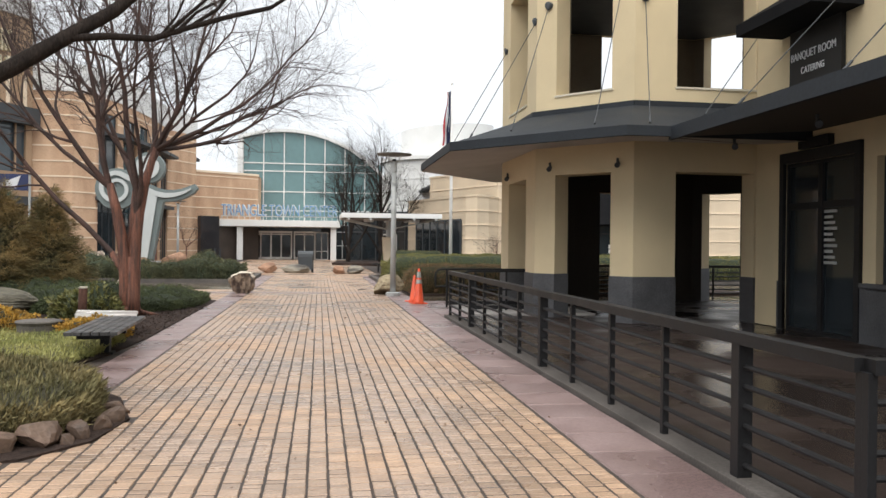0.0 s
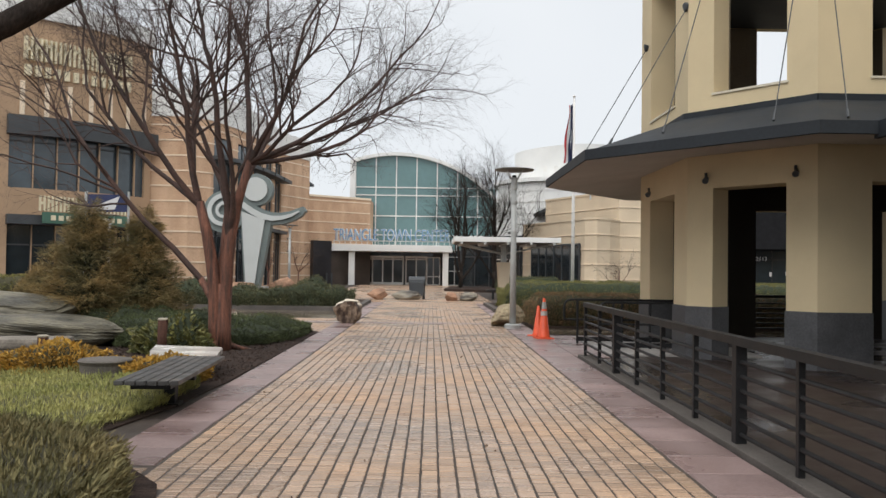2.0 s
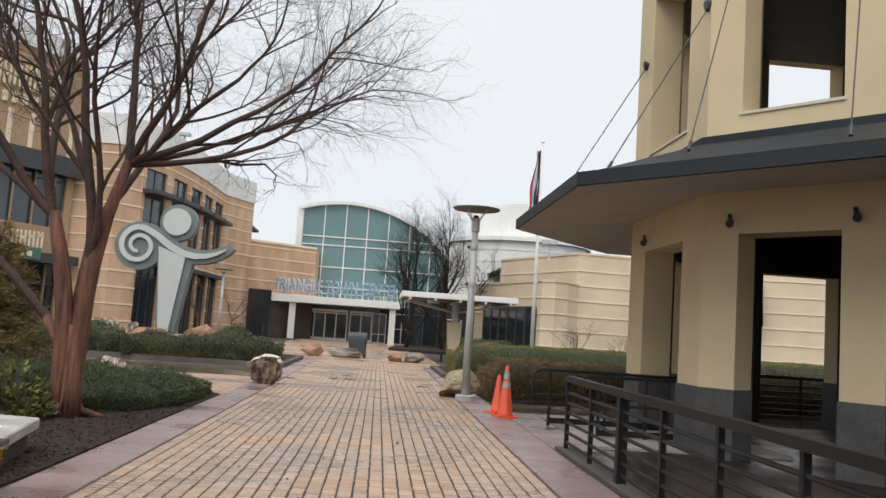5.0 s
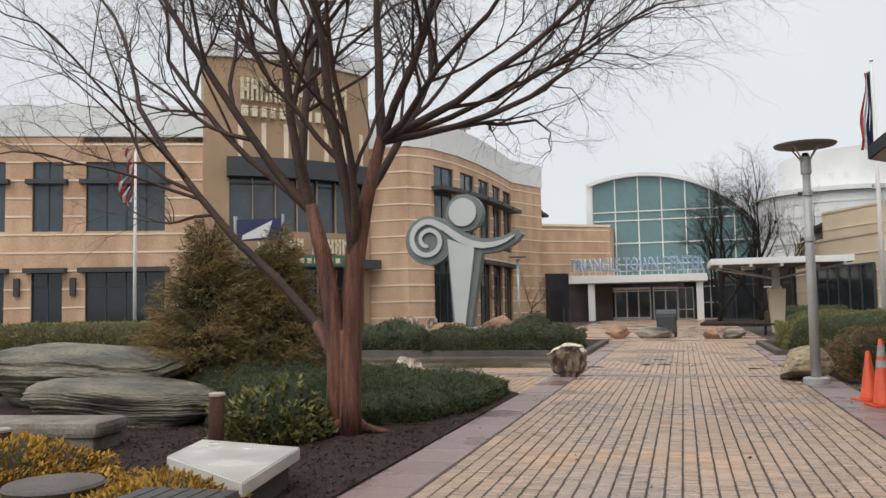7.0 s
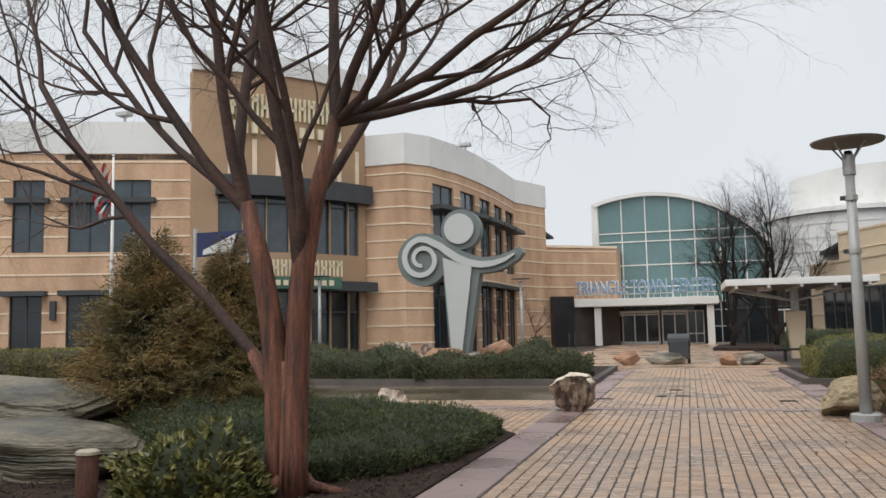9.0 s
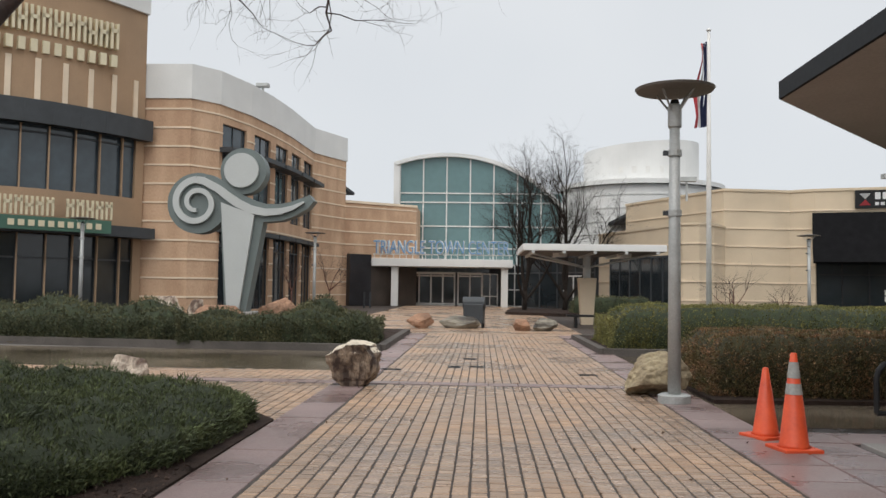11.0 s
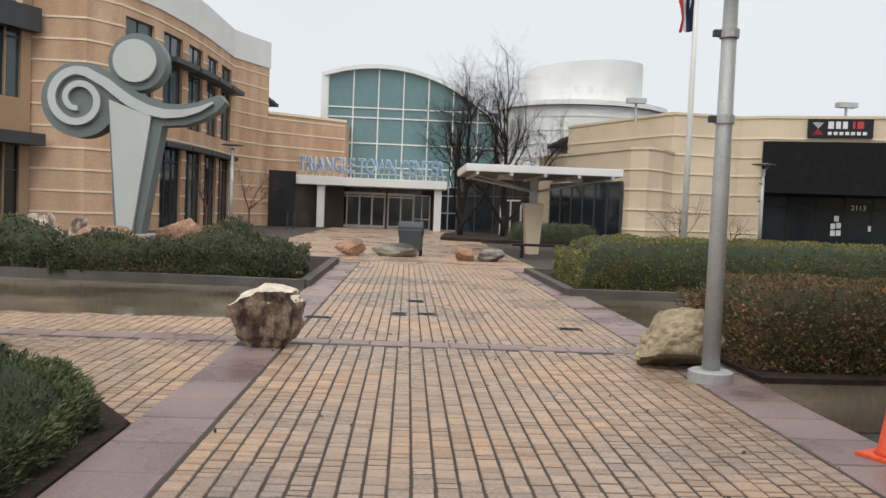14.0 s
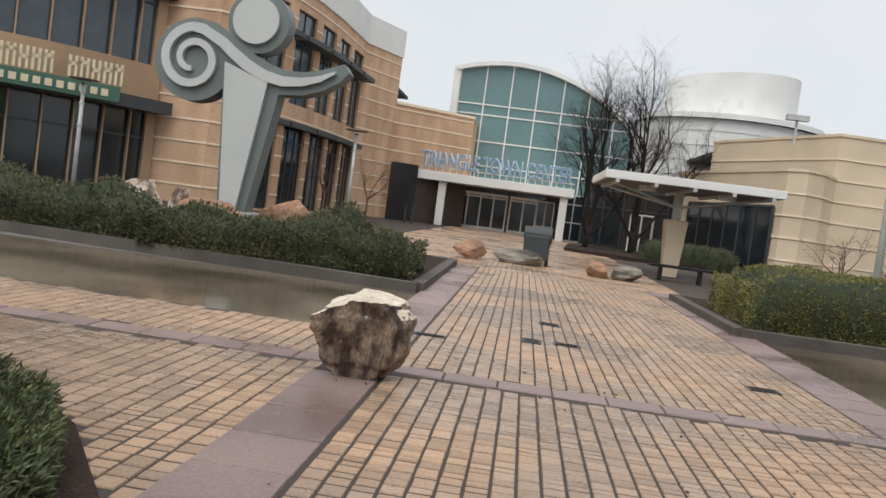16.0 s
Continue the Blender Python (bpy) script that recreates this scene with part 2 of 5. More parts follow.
def wbox(bm, W, s0, s1, n0, n1, z0, z1):
    vs = [bm.verts.new(W(s, n, z)) for s in (s0, s1) for n, z in ((n0, z0), (n1, z0), (n1, z1), (n0, z1))]
    for q in ((0, 1, 2, 3), (7, 6, 5, 4), (0, 4, 5, 1), (1, 5, 6, 2), (2, 6, 7, 3), (3, 7, 4, 0)):
        bm.faces.new([vs[i] for i in q])
    return bm


def wall_with(bm, W, length, z0, z1, thick, holes):
    """A wall in one piece with rectangular openings (s0, s1, z0, z1) that go through it."""
    clamp = lambda v, lo, hi: round(min(hi, max(lo, v)), 5)
    hs = [(clamp(a, 0, length), clamp(b, 0, length), clamp(c, z0, z1), clamp(d, z0, z1)) for a, b, c, d in holes]
    ss = sorted({0.0, round(length, 5), *[v for h in hs for v in h[:2]]})
    zs = sorted({round(z0, 5), round(z1, 5), *[v for h in hs for v in h[2:]]})
    cache = {}

    def vert(i, j, k):
        if (i, j, k) not in cache:
            cache[i, j, k] = bm.verts.new(W(ss[i], -thick * k, zs[j]))
        return cache[i, j, k]

    def solid(i, j):
        if not (0 <= i < len(ss) - 1 and 0 <= j < len(zs) - 1):
            return False
        return not any(a <= ss[i] and b >= ss[i + 1] and c <= zs[j] and d >= zs[j + 1] for a, b, c, d in hs)
    for i in range(len(ss) - 1):
        for j in range(len(zs) - 1):
            if not solid(i, j):
                continue
            ring4 = ((i, j), (i + 1, j), (i + 1, j + 1), (i, j + 1))
            bm.faces.new([vert(*p, 0) for p in ring4])
            bm.faces.new([vert(*p, 1) for p in ring4[::-1]])
            for e, (di, dj) in enumerate(((0, -1), (1, 0), (0, 1), (-1, 0))):
                if not solid(i + di, j + dj):
                    p, q = ring4[e], ring4[(e + 1) % 4]
                    bm.faces.new((vert(*q, 0), vert(*p, 0), vert(*p, 1), vert(*q, 1)))
    return bm


def window_unit(parent, W, s0, s1, z0, z1, cols, rows, gl, fr=None, depth=0.18, bar=0.06, name="window"):
    """Recessed frame with real bars and one pane for each light."""
    fr = fr or M_DARK
    cs = [s0 + (s1 - s0) * i / cols for i in range(cols + 1)]
    rs = [z0 + (z1 - z0) * r for r in rows]
    win = part(name, wbox(B(), W, s0, s1, -depth - 0.055, -depth + 0.045, z0 - bar / 2, z0 + bar / 2), fr, parent)
    for s in cs:
        part("mullion", wbox(B(), W, s - bar / 2, s + bar / 2, -depth - 0.06, -depth + 0.05, z0, z1), fr, win)
    for z in rs[1:]:
        part("transom", wbox(B(), W, s0, s1, -depth - 0.05, -depth + 0.04, z - bar / 2, z + bar / 2), fr, win)
    for a, b in zip(cs, cs[1:]):
        for c, d in zip(rs, rs[1:]):
            p = B()
            wbox(p, W, a, b, -depth - 0.012, -depth + 0.004, c, d)
            part("pane", p, gl, win)
    return win


def text_mesh(body, size, depth, material, m, parent=None, name="letters", label="", align="CENTER", squash=1.0, bold=0.0, width=0.0):
    cu = bpy.data.curves.new(name, "FONT")
    cu.body, cu.size, cu.extrude, cu.align_x, cu.align_y = body, size, depth, align, "BOTTOM_BASELINE"
    cu.offset = bold
    tmp = bpy.data.objects.new("tmp", cu)
    scene.collection.objects.link(tmp)
    me = bpy.data.meshes.new_from_object(tmp.evaluated_get(bpy.context.evaluated_depsgraph_get()))
    bpy.data.objects.remove(tmp)
    if width:
        xs = [v.co.x for v in me.vertices]
        squash = width / (max(xs) - min(xs))
    me.transform(m @ Matrix.Diagonal((squash, 1, 1, 1)))
    me.materials.clear()
    me.materials.append(material)
    ob = new(name, me)
    ob.parent = parent
    if label:
        ob["label"] = label
    return ob


def flat_poly(name, poly, z0, z1, material, label="", category="", parent=None):
    ob = part(name, prism(B(), poly, z0, z1), material, parent)
    return tagged(ob, label, category, kind="structure") if not parent else ob


# ---- ground ----
def ground_sheet():
    bm = B()
    bmesh.ops.create_grid(bm, x_segments=8, y_segments=8, size=600)
    bmesh.ops.translate(bm, verts=bm.verts, vec=(0, 60, -0.06))
    tagged(part("ground", bm, M_FAR), "grey paved ground running to the horizon", "ground", kind="structure")
    flat_poly("road", [(-60, 26.3), (60, 26.3), (60, 30.45), (-60, 30.45)], -0.055, -0.012, M_ASPH, "wet brown-grey asphalt drive with puddles", "road")
    # dark wet paving; its colour also takes in the canopy's shadow
    tagged(part("road", prism(B(), [(2.72, -10), (60, -10), (60, 26.25), (2.72, 26.25)], -0.055, -0.014), M_PATIO), "dark wet patio paving beside the building, colour lowered for canopy shade", "patio", kind="structure")
    flat_poly("pavement", [(-60, 38), (60, 38), (60, 80), (-60, 80)], -0.055, -0.02, M_JOINT, "pinkish paved plaza before the entrance", "pavement")
    flat_poly("pavement", [(-30, -10), (2.7, -10), (2.7, 26.25), (-30, 26.25)], -0.055, -0.002, M_JOINT, "sand bed of the brick walkway", "pavement")
    flat_poly("pavement", [(-2.5, 30.5), (2.5, 30.5), (2.5, 37.95), (-2.5, 37.95)], -0.055, -0.002, M_JOINT, "sand bed of the far walkway", "pavement")
    flat_poly("pavement", [(-2.5, 26.3), (2.5, 26.3), (2.5, 30.46), (-2.5, 30.46)], -0.05, -0.002, M_JOINT, "sand bed of the walkway across the drive", "pavement")


ground_sheet()


# ---- restaurant with its open tower ----
def ring(off):
    """Chamfered square of the tower, pushed out by off, anticlockwise from its south-west chamfer."""
    cx, cy, h, k, c, e = 8.59, 18.12, 3.81 + off, 3.52 + off, 1.52 + off * 0.54, 1.85 + off * 0.63
    return [(cx - h + c, cy - k), (cx + h - c, cy - k), (cx + h, cy - k + e), (cx + h, cy + k - e),
            (cx + h - c, cy + k), (cx - h + c, cy + k), (cx - h, cy + k - e), (cx - h, cy - k + e)]


def restaurant():
    house = thing("restaurant", "cream stucco restaurant with an open octagonal tower and slate roofs", "building")
    r = ring(0)
    for i in range(8):
        a, b = r[i], r[(i + 1) % 8]
        n, W = on_wall(a, b)
        body = B()
        o0, o1 = {0: (0.88, 2.57), 4: (1.4, 3.0)}.get(i, (0.8, n - 0.8) if n > 2.7 else (0.52, n - 0.52))
        wall_with(body, W, n, 0.92, 9.0, 0.5, [(o0, o1, 0.0, 3.03), (o0, o1, 4.72, 7.5)])
        # brown sheets added on the tower's inside to stand for its shade
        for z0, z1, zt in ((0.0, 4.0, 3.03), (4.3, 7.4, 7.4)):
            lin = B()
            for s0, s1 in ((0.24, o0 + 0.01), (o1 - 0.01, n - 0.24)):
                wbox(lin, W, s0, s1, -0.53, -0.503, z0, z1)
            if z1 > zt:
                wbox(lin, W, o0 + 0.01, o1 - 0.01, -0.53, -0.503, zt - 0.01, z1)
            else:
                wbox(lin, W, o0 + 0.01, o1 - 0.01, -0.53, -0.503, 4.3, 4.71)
            part("lining", lin, M_SHADE_LINING if z0 < 1 else M_SHADE_LINING2, house, "inner face of the tower wall, its shade put in as brown")
        for s0, s1 in ((-0.01, o0 + 0.012), (o1 - 0.012, n + 0.01)):
            part("plinth", wbox(B(), W, s0, s1, -0.52, 0.025, -0.02, 0.92), M_STONE, house, "dark grey stone plinth")
        part("wall", body, M_CREAM, house, "cream stucco tower side with open windows")
        part("sill", wbox(B(), W, o0 - 0.03, o1 + 0.03, -0.49, 0.025, 4.69, 4.73), M_SILL, house)
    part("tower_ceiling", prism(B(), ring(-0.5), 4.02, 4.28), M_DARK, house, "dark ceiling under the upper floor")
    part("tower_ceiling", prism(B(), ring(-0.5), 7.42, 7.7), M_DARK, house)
    part("tower_roof", prism(B(), ring(0.35), 9.0, 9.35), M_ROOF, house)
    # skirt roof round the tower
    inn, out = ring(0.02), ring(2.0)
    for i in range(8):
        sk, so = B(), B()
        if i in (1, 2):
            continue
        j = (i + 1) % 8
        q = [(*out[i], 3.60), (*out[j], 3.60), (*inn[j], 4.34), (*inn[i], 4.34)]
        sk.faces.new([sk.verts.new(p) for p in q])
        sk.faces.new([sk.verts.new((x, y, z - 0.05)) for x, y, z in q[::-1]])
        q = [(*out[i], 3.44), (*out[j], 3.44), (*inn[j], 3.62), (*inn[i], 3.62)]
        so.faces.new([so.verts.new(p) for p in q])
        n, W = on_wall(out[i], out[j])
        part("fascia", wbox(B(), W, -0.01, n + 0.01, -0.05, 0.02, 3.45, 3.63), M_ROOF, house)
        n, W = on_wall(inn[i], inn[j])
        part("flashing", wbox(B(), W, -0.02, n + 0.02, 0.0, 0.07, 4.24, 4.42), M_ROOF, house)
        part("roof", sk, M_ROOF, house, "dark slate-grey metal skirt roof")
        part("soffit", so, M_SOFFIT, house)
    # main range along the walk
    n, W = on_wall((8.85, 13.6), (8.85, -9.0))
    w = B()
    holes = [(0.2, 2.3, 0.0, 3.1), (2.75, 5.4, 0.9, 3.0), (6.3, 9.3, 0.9, 3.0), (10.2, 13.2, 0.9, 3.0), (14.2, 17.2, 0.9, 3.0)]
    wall_with(w, W, n, 0.0, 8.5, 0.4, holes)
    part("wall", w, M_CREAM, house, "cream stucco wall")
    part("wall", box(B(), 8.9, 10.2, 13.61, 14.58, 0.0, 8.5), M_CREAM, house)
    p = B()
    for s0, s1 in ((-0.02, 0.2), (2.3, 22.6)):
        wbox(p, W, s0, s1, 0.0, 0.05, -0.02, 0.9)
    wbox(p, W, 2.5, 22.6, 0.0, 0.12, 0.9, 0.97)
    part("plinth", p, M_STONE, house, "dark grey stone plinth")
    for h in holes[1:]:
        window_unit(house, W, *h, 3, (0, 0.7, 1), M_DGLASS)
    d = window_unit(house, W, *holes[0], 2, (0, 0.74, 1), M_DGLASS, M_BLACK, 0.06, 0.12, "door")
    d["label"] = "black double entrance door"
    dp = B()
    wbox(dp, W, 0.07, 2.43, 0.0, 0.07, 3.1, 3.3)
    wbox(dp, W, 0.07, 0.2, 0.0, 0.07, 0.0, 3.1)
    wbox(dp, W, 2.3, 2.43, 0.0, 0.07, 0.0, 3.1)
    wbox(dp, W, 0.75, 1.65, 0.0, 0.12, 3.32, 3.5)
    part("door_surround", dp, M_BLACK, d)
    mb = B()
    for k in range(10):
        wbox(mb, W, 1.5 - 0.18, 1.5 + 0.18 - 0.06 * (k % 3), -0.052, -0.045, 1.25 + k * 0.1, 1.3 + k * 0.1)
    part("menu_lettering", mb, M_REFL, d, "unreadable pale lines of a menu")
    part("wall", box(B(), 19.6, 20.0, -9.0, 13.6, 0, 8.5), M_CREAM, house)
    part("wall", box(B(), 8.9, 19.6, -9.4, -9.0, 0, 8.5), M_CREAM, house)
    part("wall", box(B(), 10.25, 19.6, 13.2, 13.6, 0, 8.5), M_CREAM, house)
    part("flat_roof", box(B(), 8.75, 20.1, -9.5, 13.7, 8.5, 8.8), M_ROOF, house)
    # canopy over the range
    c, f, s2 = B(), B(), B()
    q = [(6.2, 12.7, 3.6), (6.2, -9, 3.6), (8.84, -9, 4.5), (8.84, 14.6, 4.5)]
    c.faces.new([c.verts.new(v) for v in q])
    c.faces.new([c.verts.new((x, y, z - 0.05)) for x, y, z in q[::-1]])
    part("roof", c, M_ROOF, house, "dark slate-grey metal canopy roof")
    # soffit colour is darkened to carry the shade under the canopy
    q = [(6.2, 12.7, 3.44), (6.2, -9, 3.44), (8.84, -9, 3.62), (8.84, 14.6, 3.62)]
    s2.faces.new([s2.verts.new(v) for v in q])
    part("soffit", s2, M_SHADE_SOFFIT, house, "dark boarded soffit, deepened for the shade under the canopy")
    n2, W2 = on_wall((6.2, 12.7), (6.2, -9))
    part("fascia", wbox(f, W2, 0, n2, -0.05, 0.02, 3.4, 3.63), M_ROOF, house)
    # sign and awning above the door
    sg = part("sign_panel", wbox(B(), W, 0.42, 1.95, 0.02, 0.1, 4.45, 5.5), M_BLACK, house, "black sign panel with pale lettering")
    rot = Matrix(((0, 0, -1), (-1, 0, 0), (0, 1, 0))).to_4x4()
    text_mesh("BANQUET ROOM", 0.2, 0.006, M_CLOTHW, Matrix.Translation((8.74, 12.45, 4.95)) @ rot, sg, "lettering", squash=0.85)
    text_mesh("CATERING", 0.17, 0.006, M_CLOTHW, Matrix.Translation((8.74, 12.45, 4.68)) @ rot, sg, "lettering", squash=0.85)
    aw = B()
    vs = [aw.verts.new(W(s, nn, z)) for s in (0.0, 2.4) for nn, z in ((0.01, 6.3), (0.95, 5.72), (0.95, 5.5), (0.01, 5.5))]
    for qd in ((0, 1, 2, 3), (7, 6, 5, 4), (0, 4, 5, 1), (1, 5, 6, 2), (2, 6, 7, 3), (3, 7, 4, 0)):
        aw.faces.new([vs[i] for i in qd])
    part("awning", aw, M_FABRIC, house, "black fabric awning")
    # tie rods from the tower piers to the skirt roof, with round anchor plates
    rods = [((4.8, 16.55, 6.45), (3.2, 15.9, 3.72)), ((4.8, 19.3, 6.45), (3.3, 20.0, 3.75)), ((4.98, 16.2, 6.7), (3.75, 14.4, 3.72)),
            ((6.1, 14.85, 6.7), (5.0, 13.2, 3.72)), ((6.5, 14.6, 6.5), (5.9, 12.85, 3.72)), ((9.4, 14.6, 6.5), (7.0, 13.0, 3.92)),
            ((8.85, 10.4, 6.4), (6.5, 10.9, 3.72)), ((8.85, 8.0, 6.4), (6.5, 8.3, 3.72))]
    for a, b in rods:
        rd = part("tie_rod", tube(B(), [a, b], 0.009, 6), M_DARK, house)
        v = (Vector(a) - Vector(b)).normalized()
        part("anchor", tube(B(), [Vector(a) - v * 0.01, Vector(a) - v * 0.05, Vector(a) - v * 0.13], [0.1, 0.09, 0.03], 14), M_DARK, rd)
        part("shackle", tube(B(), [b, Vector(b) + v * 0.16], 0.022, 8), M_DARK, rd)
    # small flood lamps below the eaves
    for x, y in ((4.72, 18.9), (5.0, 16.1), (6.05, 14.85), (7.2, 12.3), (7.0, 9.6)):
        z = 3.2 if x < 6.5 else 3.3
        fl2 = part("flood_lamp", tube(B(), [(x, y - 0.04, z), (x - 0.06, y - 0.14, z - 0.06)], [0.04, 0.055], 10), M_DARK, house)
        part("bracket", beam(B(), (x, y, z + 0.1), (x, y - 0.02, z), 0.04, 0.04, (0, 1, 0)), M_DARK, fl2)
    return house


restaurant()


# ---- bookshop: banded tan facade ----
def stripes(parent, W, n, z0, z1, step, holes, out=0.035, h=0.085, name="stone_band", material=None):
    z = z0
    while z < z1:
        segs = [(0.0, n)]
        for a, b, c, d in holes:
            if c - 0.02 < z < d + 0.02:
                segs = [q for s0, s1 in segs for q in ((s0, min(s1, a)), (max(s0, b), s1)) if q[1] - q[0] > 0.02]
        for s0, s1 in segs:
            part(name, wbox(B(), W, s0, s1, 0.0, out, z, z + h), material or M_STRIPE, parent)
        z += step


def facade(house, pts, z1, holes_by, top=None, mat_w=None, step=0.92, z_first=0.75):
    """Wall runs through the plan points; holes_by[i]: (s0, s1, z0, z1, columns, row shares, glass, canopy)."""
    for i, (a, b) in enumerate(zip(pts, pts[1:])):
        n, W = on_wall(a, b)
        hs = holes_by.get(i, [])
        holes = [h[:4] for h in hs]
        wl_ = B()
        wall_with(wl_, W, n, 0.0, z1, 0.45, holes)
        wall_ob = part("wall", wl_, mat_w or M_TAN, house)
        stripes(wall_ob, W, n, z_first, z1 - 0.1, step, holes)
        if top:
            part("parapet", wbox(B(), W, -0.05, n + 0.05, -0.5, 0.07, z1, top), M_WHITE, house, "white parapet")
        for h in hs:
            window_unit(house, W, *h[:4], h[4], h[5], h[6])
            if h[7]:
                cb = B()
                wbox(cb, W, h[0] - 0.25, h[1] + 0.25, 0.0, h[7], h[3] - h[8], h[3] - h[8] + 0.24)
                part("window_hood", cb, M_DARK, house, "dark steel hood")


def bookshop():
    house = thing("bookshop", "two-storey tan brick bookshop with pale bands and dark windows", "building")
    left = [(-46.0, 36.0), (-34.2, 40.2), (-29.0, 42.3), (-23.4, 44.6)]
    up, lo = (0, 0.72, 1), (0, 0.75, 1)

    def pair(s0, s1, c):
        return [(s0, s1, 5.55, 9.1, c, up, M_BGLASS, 0.35, 1.15), (s0, s1, 0.25, 3.55, c, lo, M_DGLASS, 0.5, 0.1)]
    facade(house, left, 10.4, {0: pair(1.5, 5.5, 3) + pair(8.0, 11.5, 3), 1: pair(0.5, 1.9, 2) + pair(3.2, 4.7, 2), 2: pair(0.2, 4.1, 4)}, 12.0)
    right = [(-17.2, 51.3), (-14.6, 51.3), (-13.6, 52.6), (-12.8, 55.4), (-12.35, 58.5), (-12.1, 61.5), (-12.0, 64.5), (-11.9, 67.6), (-10.3, 71.4)]
    tall = lambda s0, s1: [(s0 - 0.2, s1 + 0.22, 5.2, 9.6, 2, (0, 0.66, 1), M_BGLASS, 0.8, 1.5), (s0 - 0.3, s1 + 0.3, 0.1, 4.2, 3, (0, 0.8, 1), M_DGLASS, 0.5, 0.15)]
    facade(house, right, 10.5, {2: tall(0.5, 2.3), 3: tall(0.7, 2.5), 4: tall(0.6, 2.4), 5: tall(0.6, 2.4), 6: tall(0.6, 2.5)}, 12.2)
    # bowed entrance tower
    c0, c1 = Vector((-23.5, 44.6)), Vector((-17.1, 51.4))
    d = (c1 - c0).normalized()
    o = Vector((d.y, -d.x))
    pts = []
    for k in range(9):
        u = k / 8
        p = c0.lerp(c1, u) + o * (0.9 * math.sin(math.pi * u) + 0.35)
        pts.append((p.x, p.y))
    pts = [(c0.x - 0.2, c0.y + 0.2)] + pts + [(c1.x - 0.3, c1.y + 0.1)]
    M_TSTUC = mat("tan_stucco", (0.40, 0.27, 0.17), 0.85, 0.15, 0.4, 30, 0.1)
    for i, (a, b) in enumerate(zip(pts, pts[1:])):
        n, W = on_wall(a, b)
        mid = 1 <= i <= 8
        holes = [(0.03, n - 0.03, 0.0, 3.55), (0.03, n - 0.03, 5.5, 9.0)] if 2 <= i <= 8 else []
        w = B()
        wall_with(w, W, n, 0.0, 14.6, 0.45, holes)
        part("wall", w, M_TSTUC, house, "smooth tan entrance tower")
        if holes:
            for z0, z1 in ((0.0, 3.55), (5.5, 9.0)):
                p = part("pane", wbox(B(), W, 0, n, -0.22, -0.2, z0, z1), M_DGLASS if z0 < 1 else M_BGLASS, house)
                part("mullion", wbox(B(), W, -0.04, 0.04, -0.24, -0.12, z0, z1), M_DARK, p)
                part("transom", wbox(B(), W, 0.04, n - 0.04, -0.24, -0.14, z0 + 2.45, z0 + 2.53), M_DARK, p)
            part("window_hood", wbox(B(), W, -0.1, n + 0.1, 0.0, 0.5, 8.3, 9.3), M_DARK, house, "dark steel hood")
            part("door_canopy", wbox(B(), W, -0.05, n + 0.05, 0.0, 0.9, 3.55, 4.05), M_DARK, house, "dark steel canopy")
            part("pilaster", wbox(B(), W, n / 2 - 0.12, n / 2 + 0.12, 0.0, 0.06, 9.4, 11.2), M_STRIPE, house)
        if mid:
            part("parapet", wbox(B(), W, -0.05, n + 0.05, -0.5, 0.15, 14.6, 15.6), M_WHITE, house)
    # lettering in plain shapes: a green board with ivory blocks above, and a larger set high on the tower
    mid = c0.lerp(c1, 0.5) + o * 1.25
    q = Vector((mid.x, mid.y, 0))
    n, W = on_wall((mid.x - d.x * 3.2, mid.y - d.y * 3.2), (mid.x + d.x * 3.2, mid.y + d.y * 3.2))
    board = part("sign_board", wbox(B(), W, 0.9, 5.6, 0.95, 1.1, 3.62, 4.2), M_SIGNG, house, "dark green sign board")
    lt = B()
    for k in range(10):
        wbox(lt, W, 1.3 + k * 0.4, 1.55 + k * 0.4, 1.1, 1.13, 3.78, 4.04)
    part("sign_bars", lt, M_SIGNW, board)
    for k in range(12):
        if k == 6:
            continue
        s = 0.75 + k * 0.42
        lb = B()
        wbox(lb, W, s, s + 0.09, 0.9, 1.0, 4.26, 5.06)
        wbox(lb, W, s + 0.22, s + 0.31, 0.9, 1.0, 4.26, 5.06)
        wbox(lb, W, s, s + 0.31, 0.9, 1.0, 4.6 + 0.1 * (k % 3), 4.74 + 0.1 * (k % 3))
        part("sign_block", lb, M_SIGNW, house, "ivory raised block in place of a letter")
    for k in range(12):
        s = 0.2 + k * 0.5
        lb = B()
        wbox(lb, W, s, s + 0.12, -0.2, 0.12, 12.3, 13.5)
        wbox(lb, W, s + 0.27, s + 0.38, -0.2, 0.12, 12.3, 13.5)
        wbox(lb, W, s, s + 0.38, -0.2, 0.12, 12.75 + 0.15 * (k % 3), 12.93 + 0.15 * (k % 3))
        part("sign_block", lb, M_SIGNW, house)
        wbox(lb2 := B(), W, s + 0.05, s + 0.33, -0.2, 0.12, 11.45, 12.0)
        part("sign_block", lb2, M_SIGNW, house)
    # roof floods and wall lamps
    for x, y, z in ((-12.75, 57.4, 12.2), (-26.6, 43.6, 12.0)):
        fl = part("roof_flood", box(B(), x - 0.35, x + 0.35, y - 0.3, y + 0.2, z + 0.35, z + 0.55, 0.03), M_STEEL, house)
        part("stem", box(B(), x - 0.05, x + 0.05, y - 0.05, y + 0.05, z - 0.1, z + 0.36), M_STEEL, fl)
    n1, W1 = on_wall((-34.2, 40.2), (-29.0, 42.3))
    for s in (2.55, 5.25):
        part("wall_lamp", wbox(B(), W1, s - 0.13, s + 0.13, 0.0, 0.22, 2.3, 3.2), M_DARK, house)
    # door notices
    for s in (1.9, 2.8, 3.7, 4.5):
        part("notice", wbox(B(), W, s, s + 0.2, -0.75, -0.7, 1.35, 1.65), M_WPAINT, house)
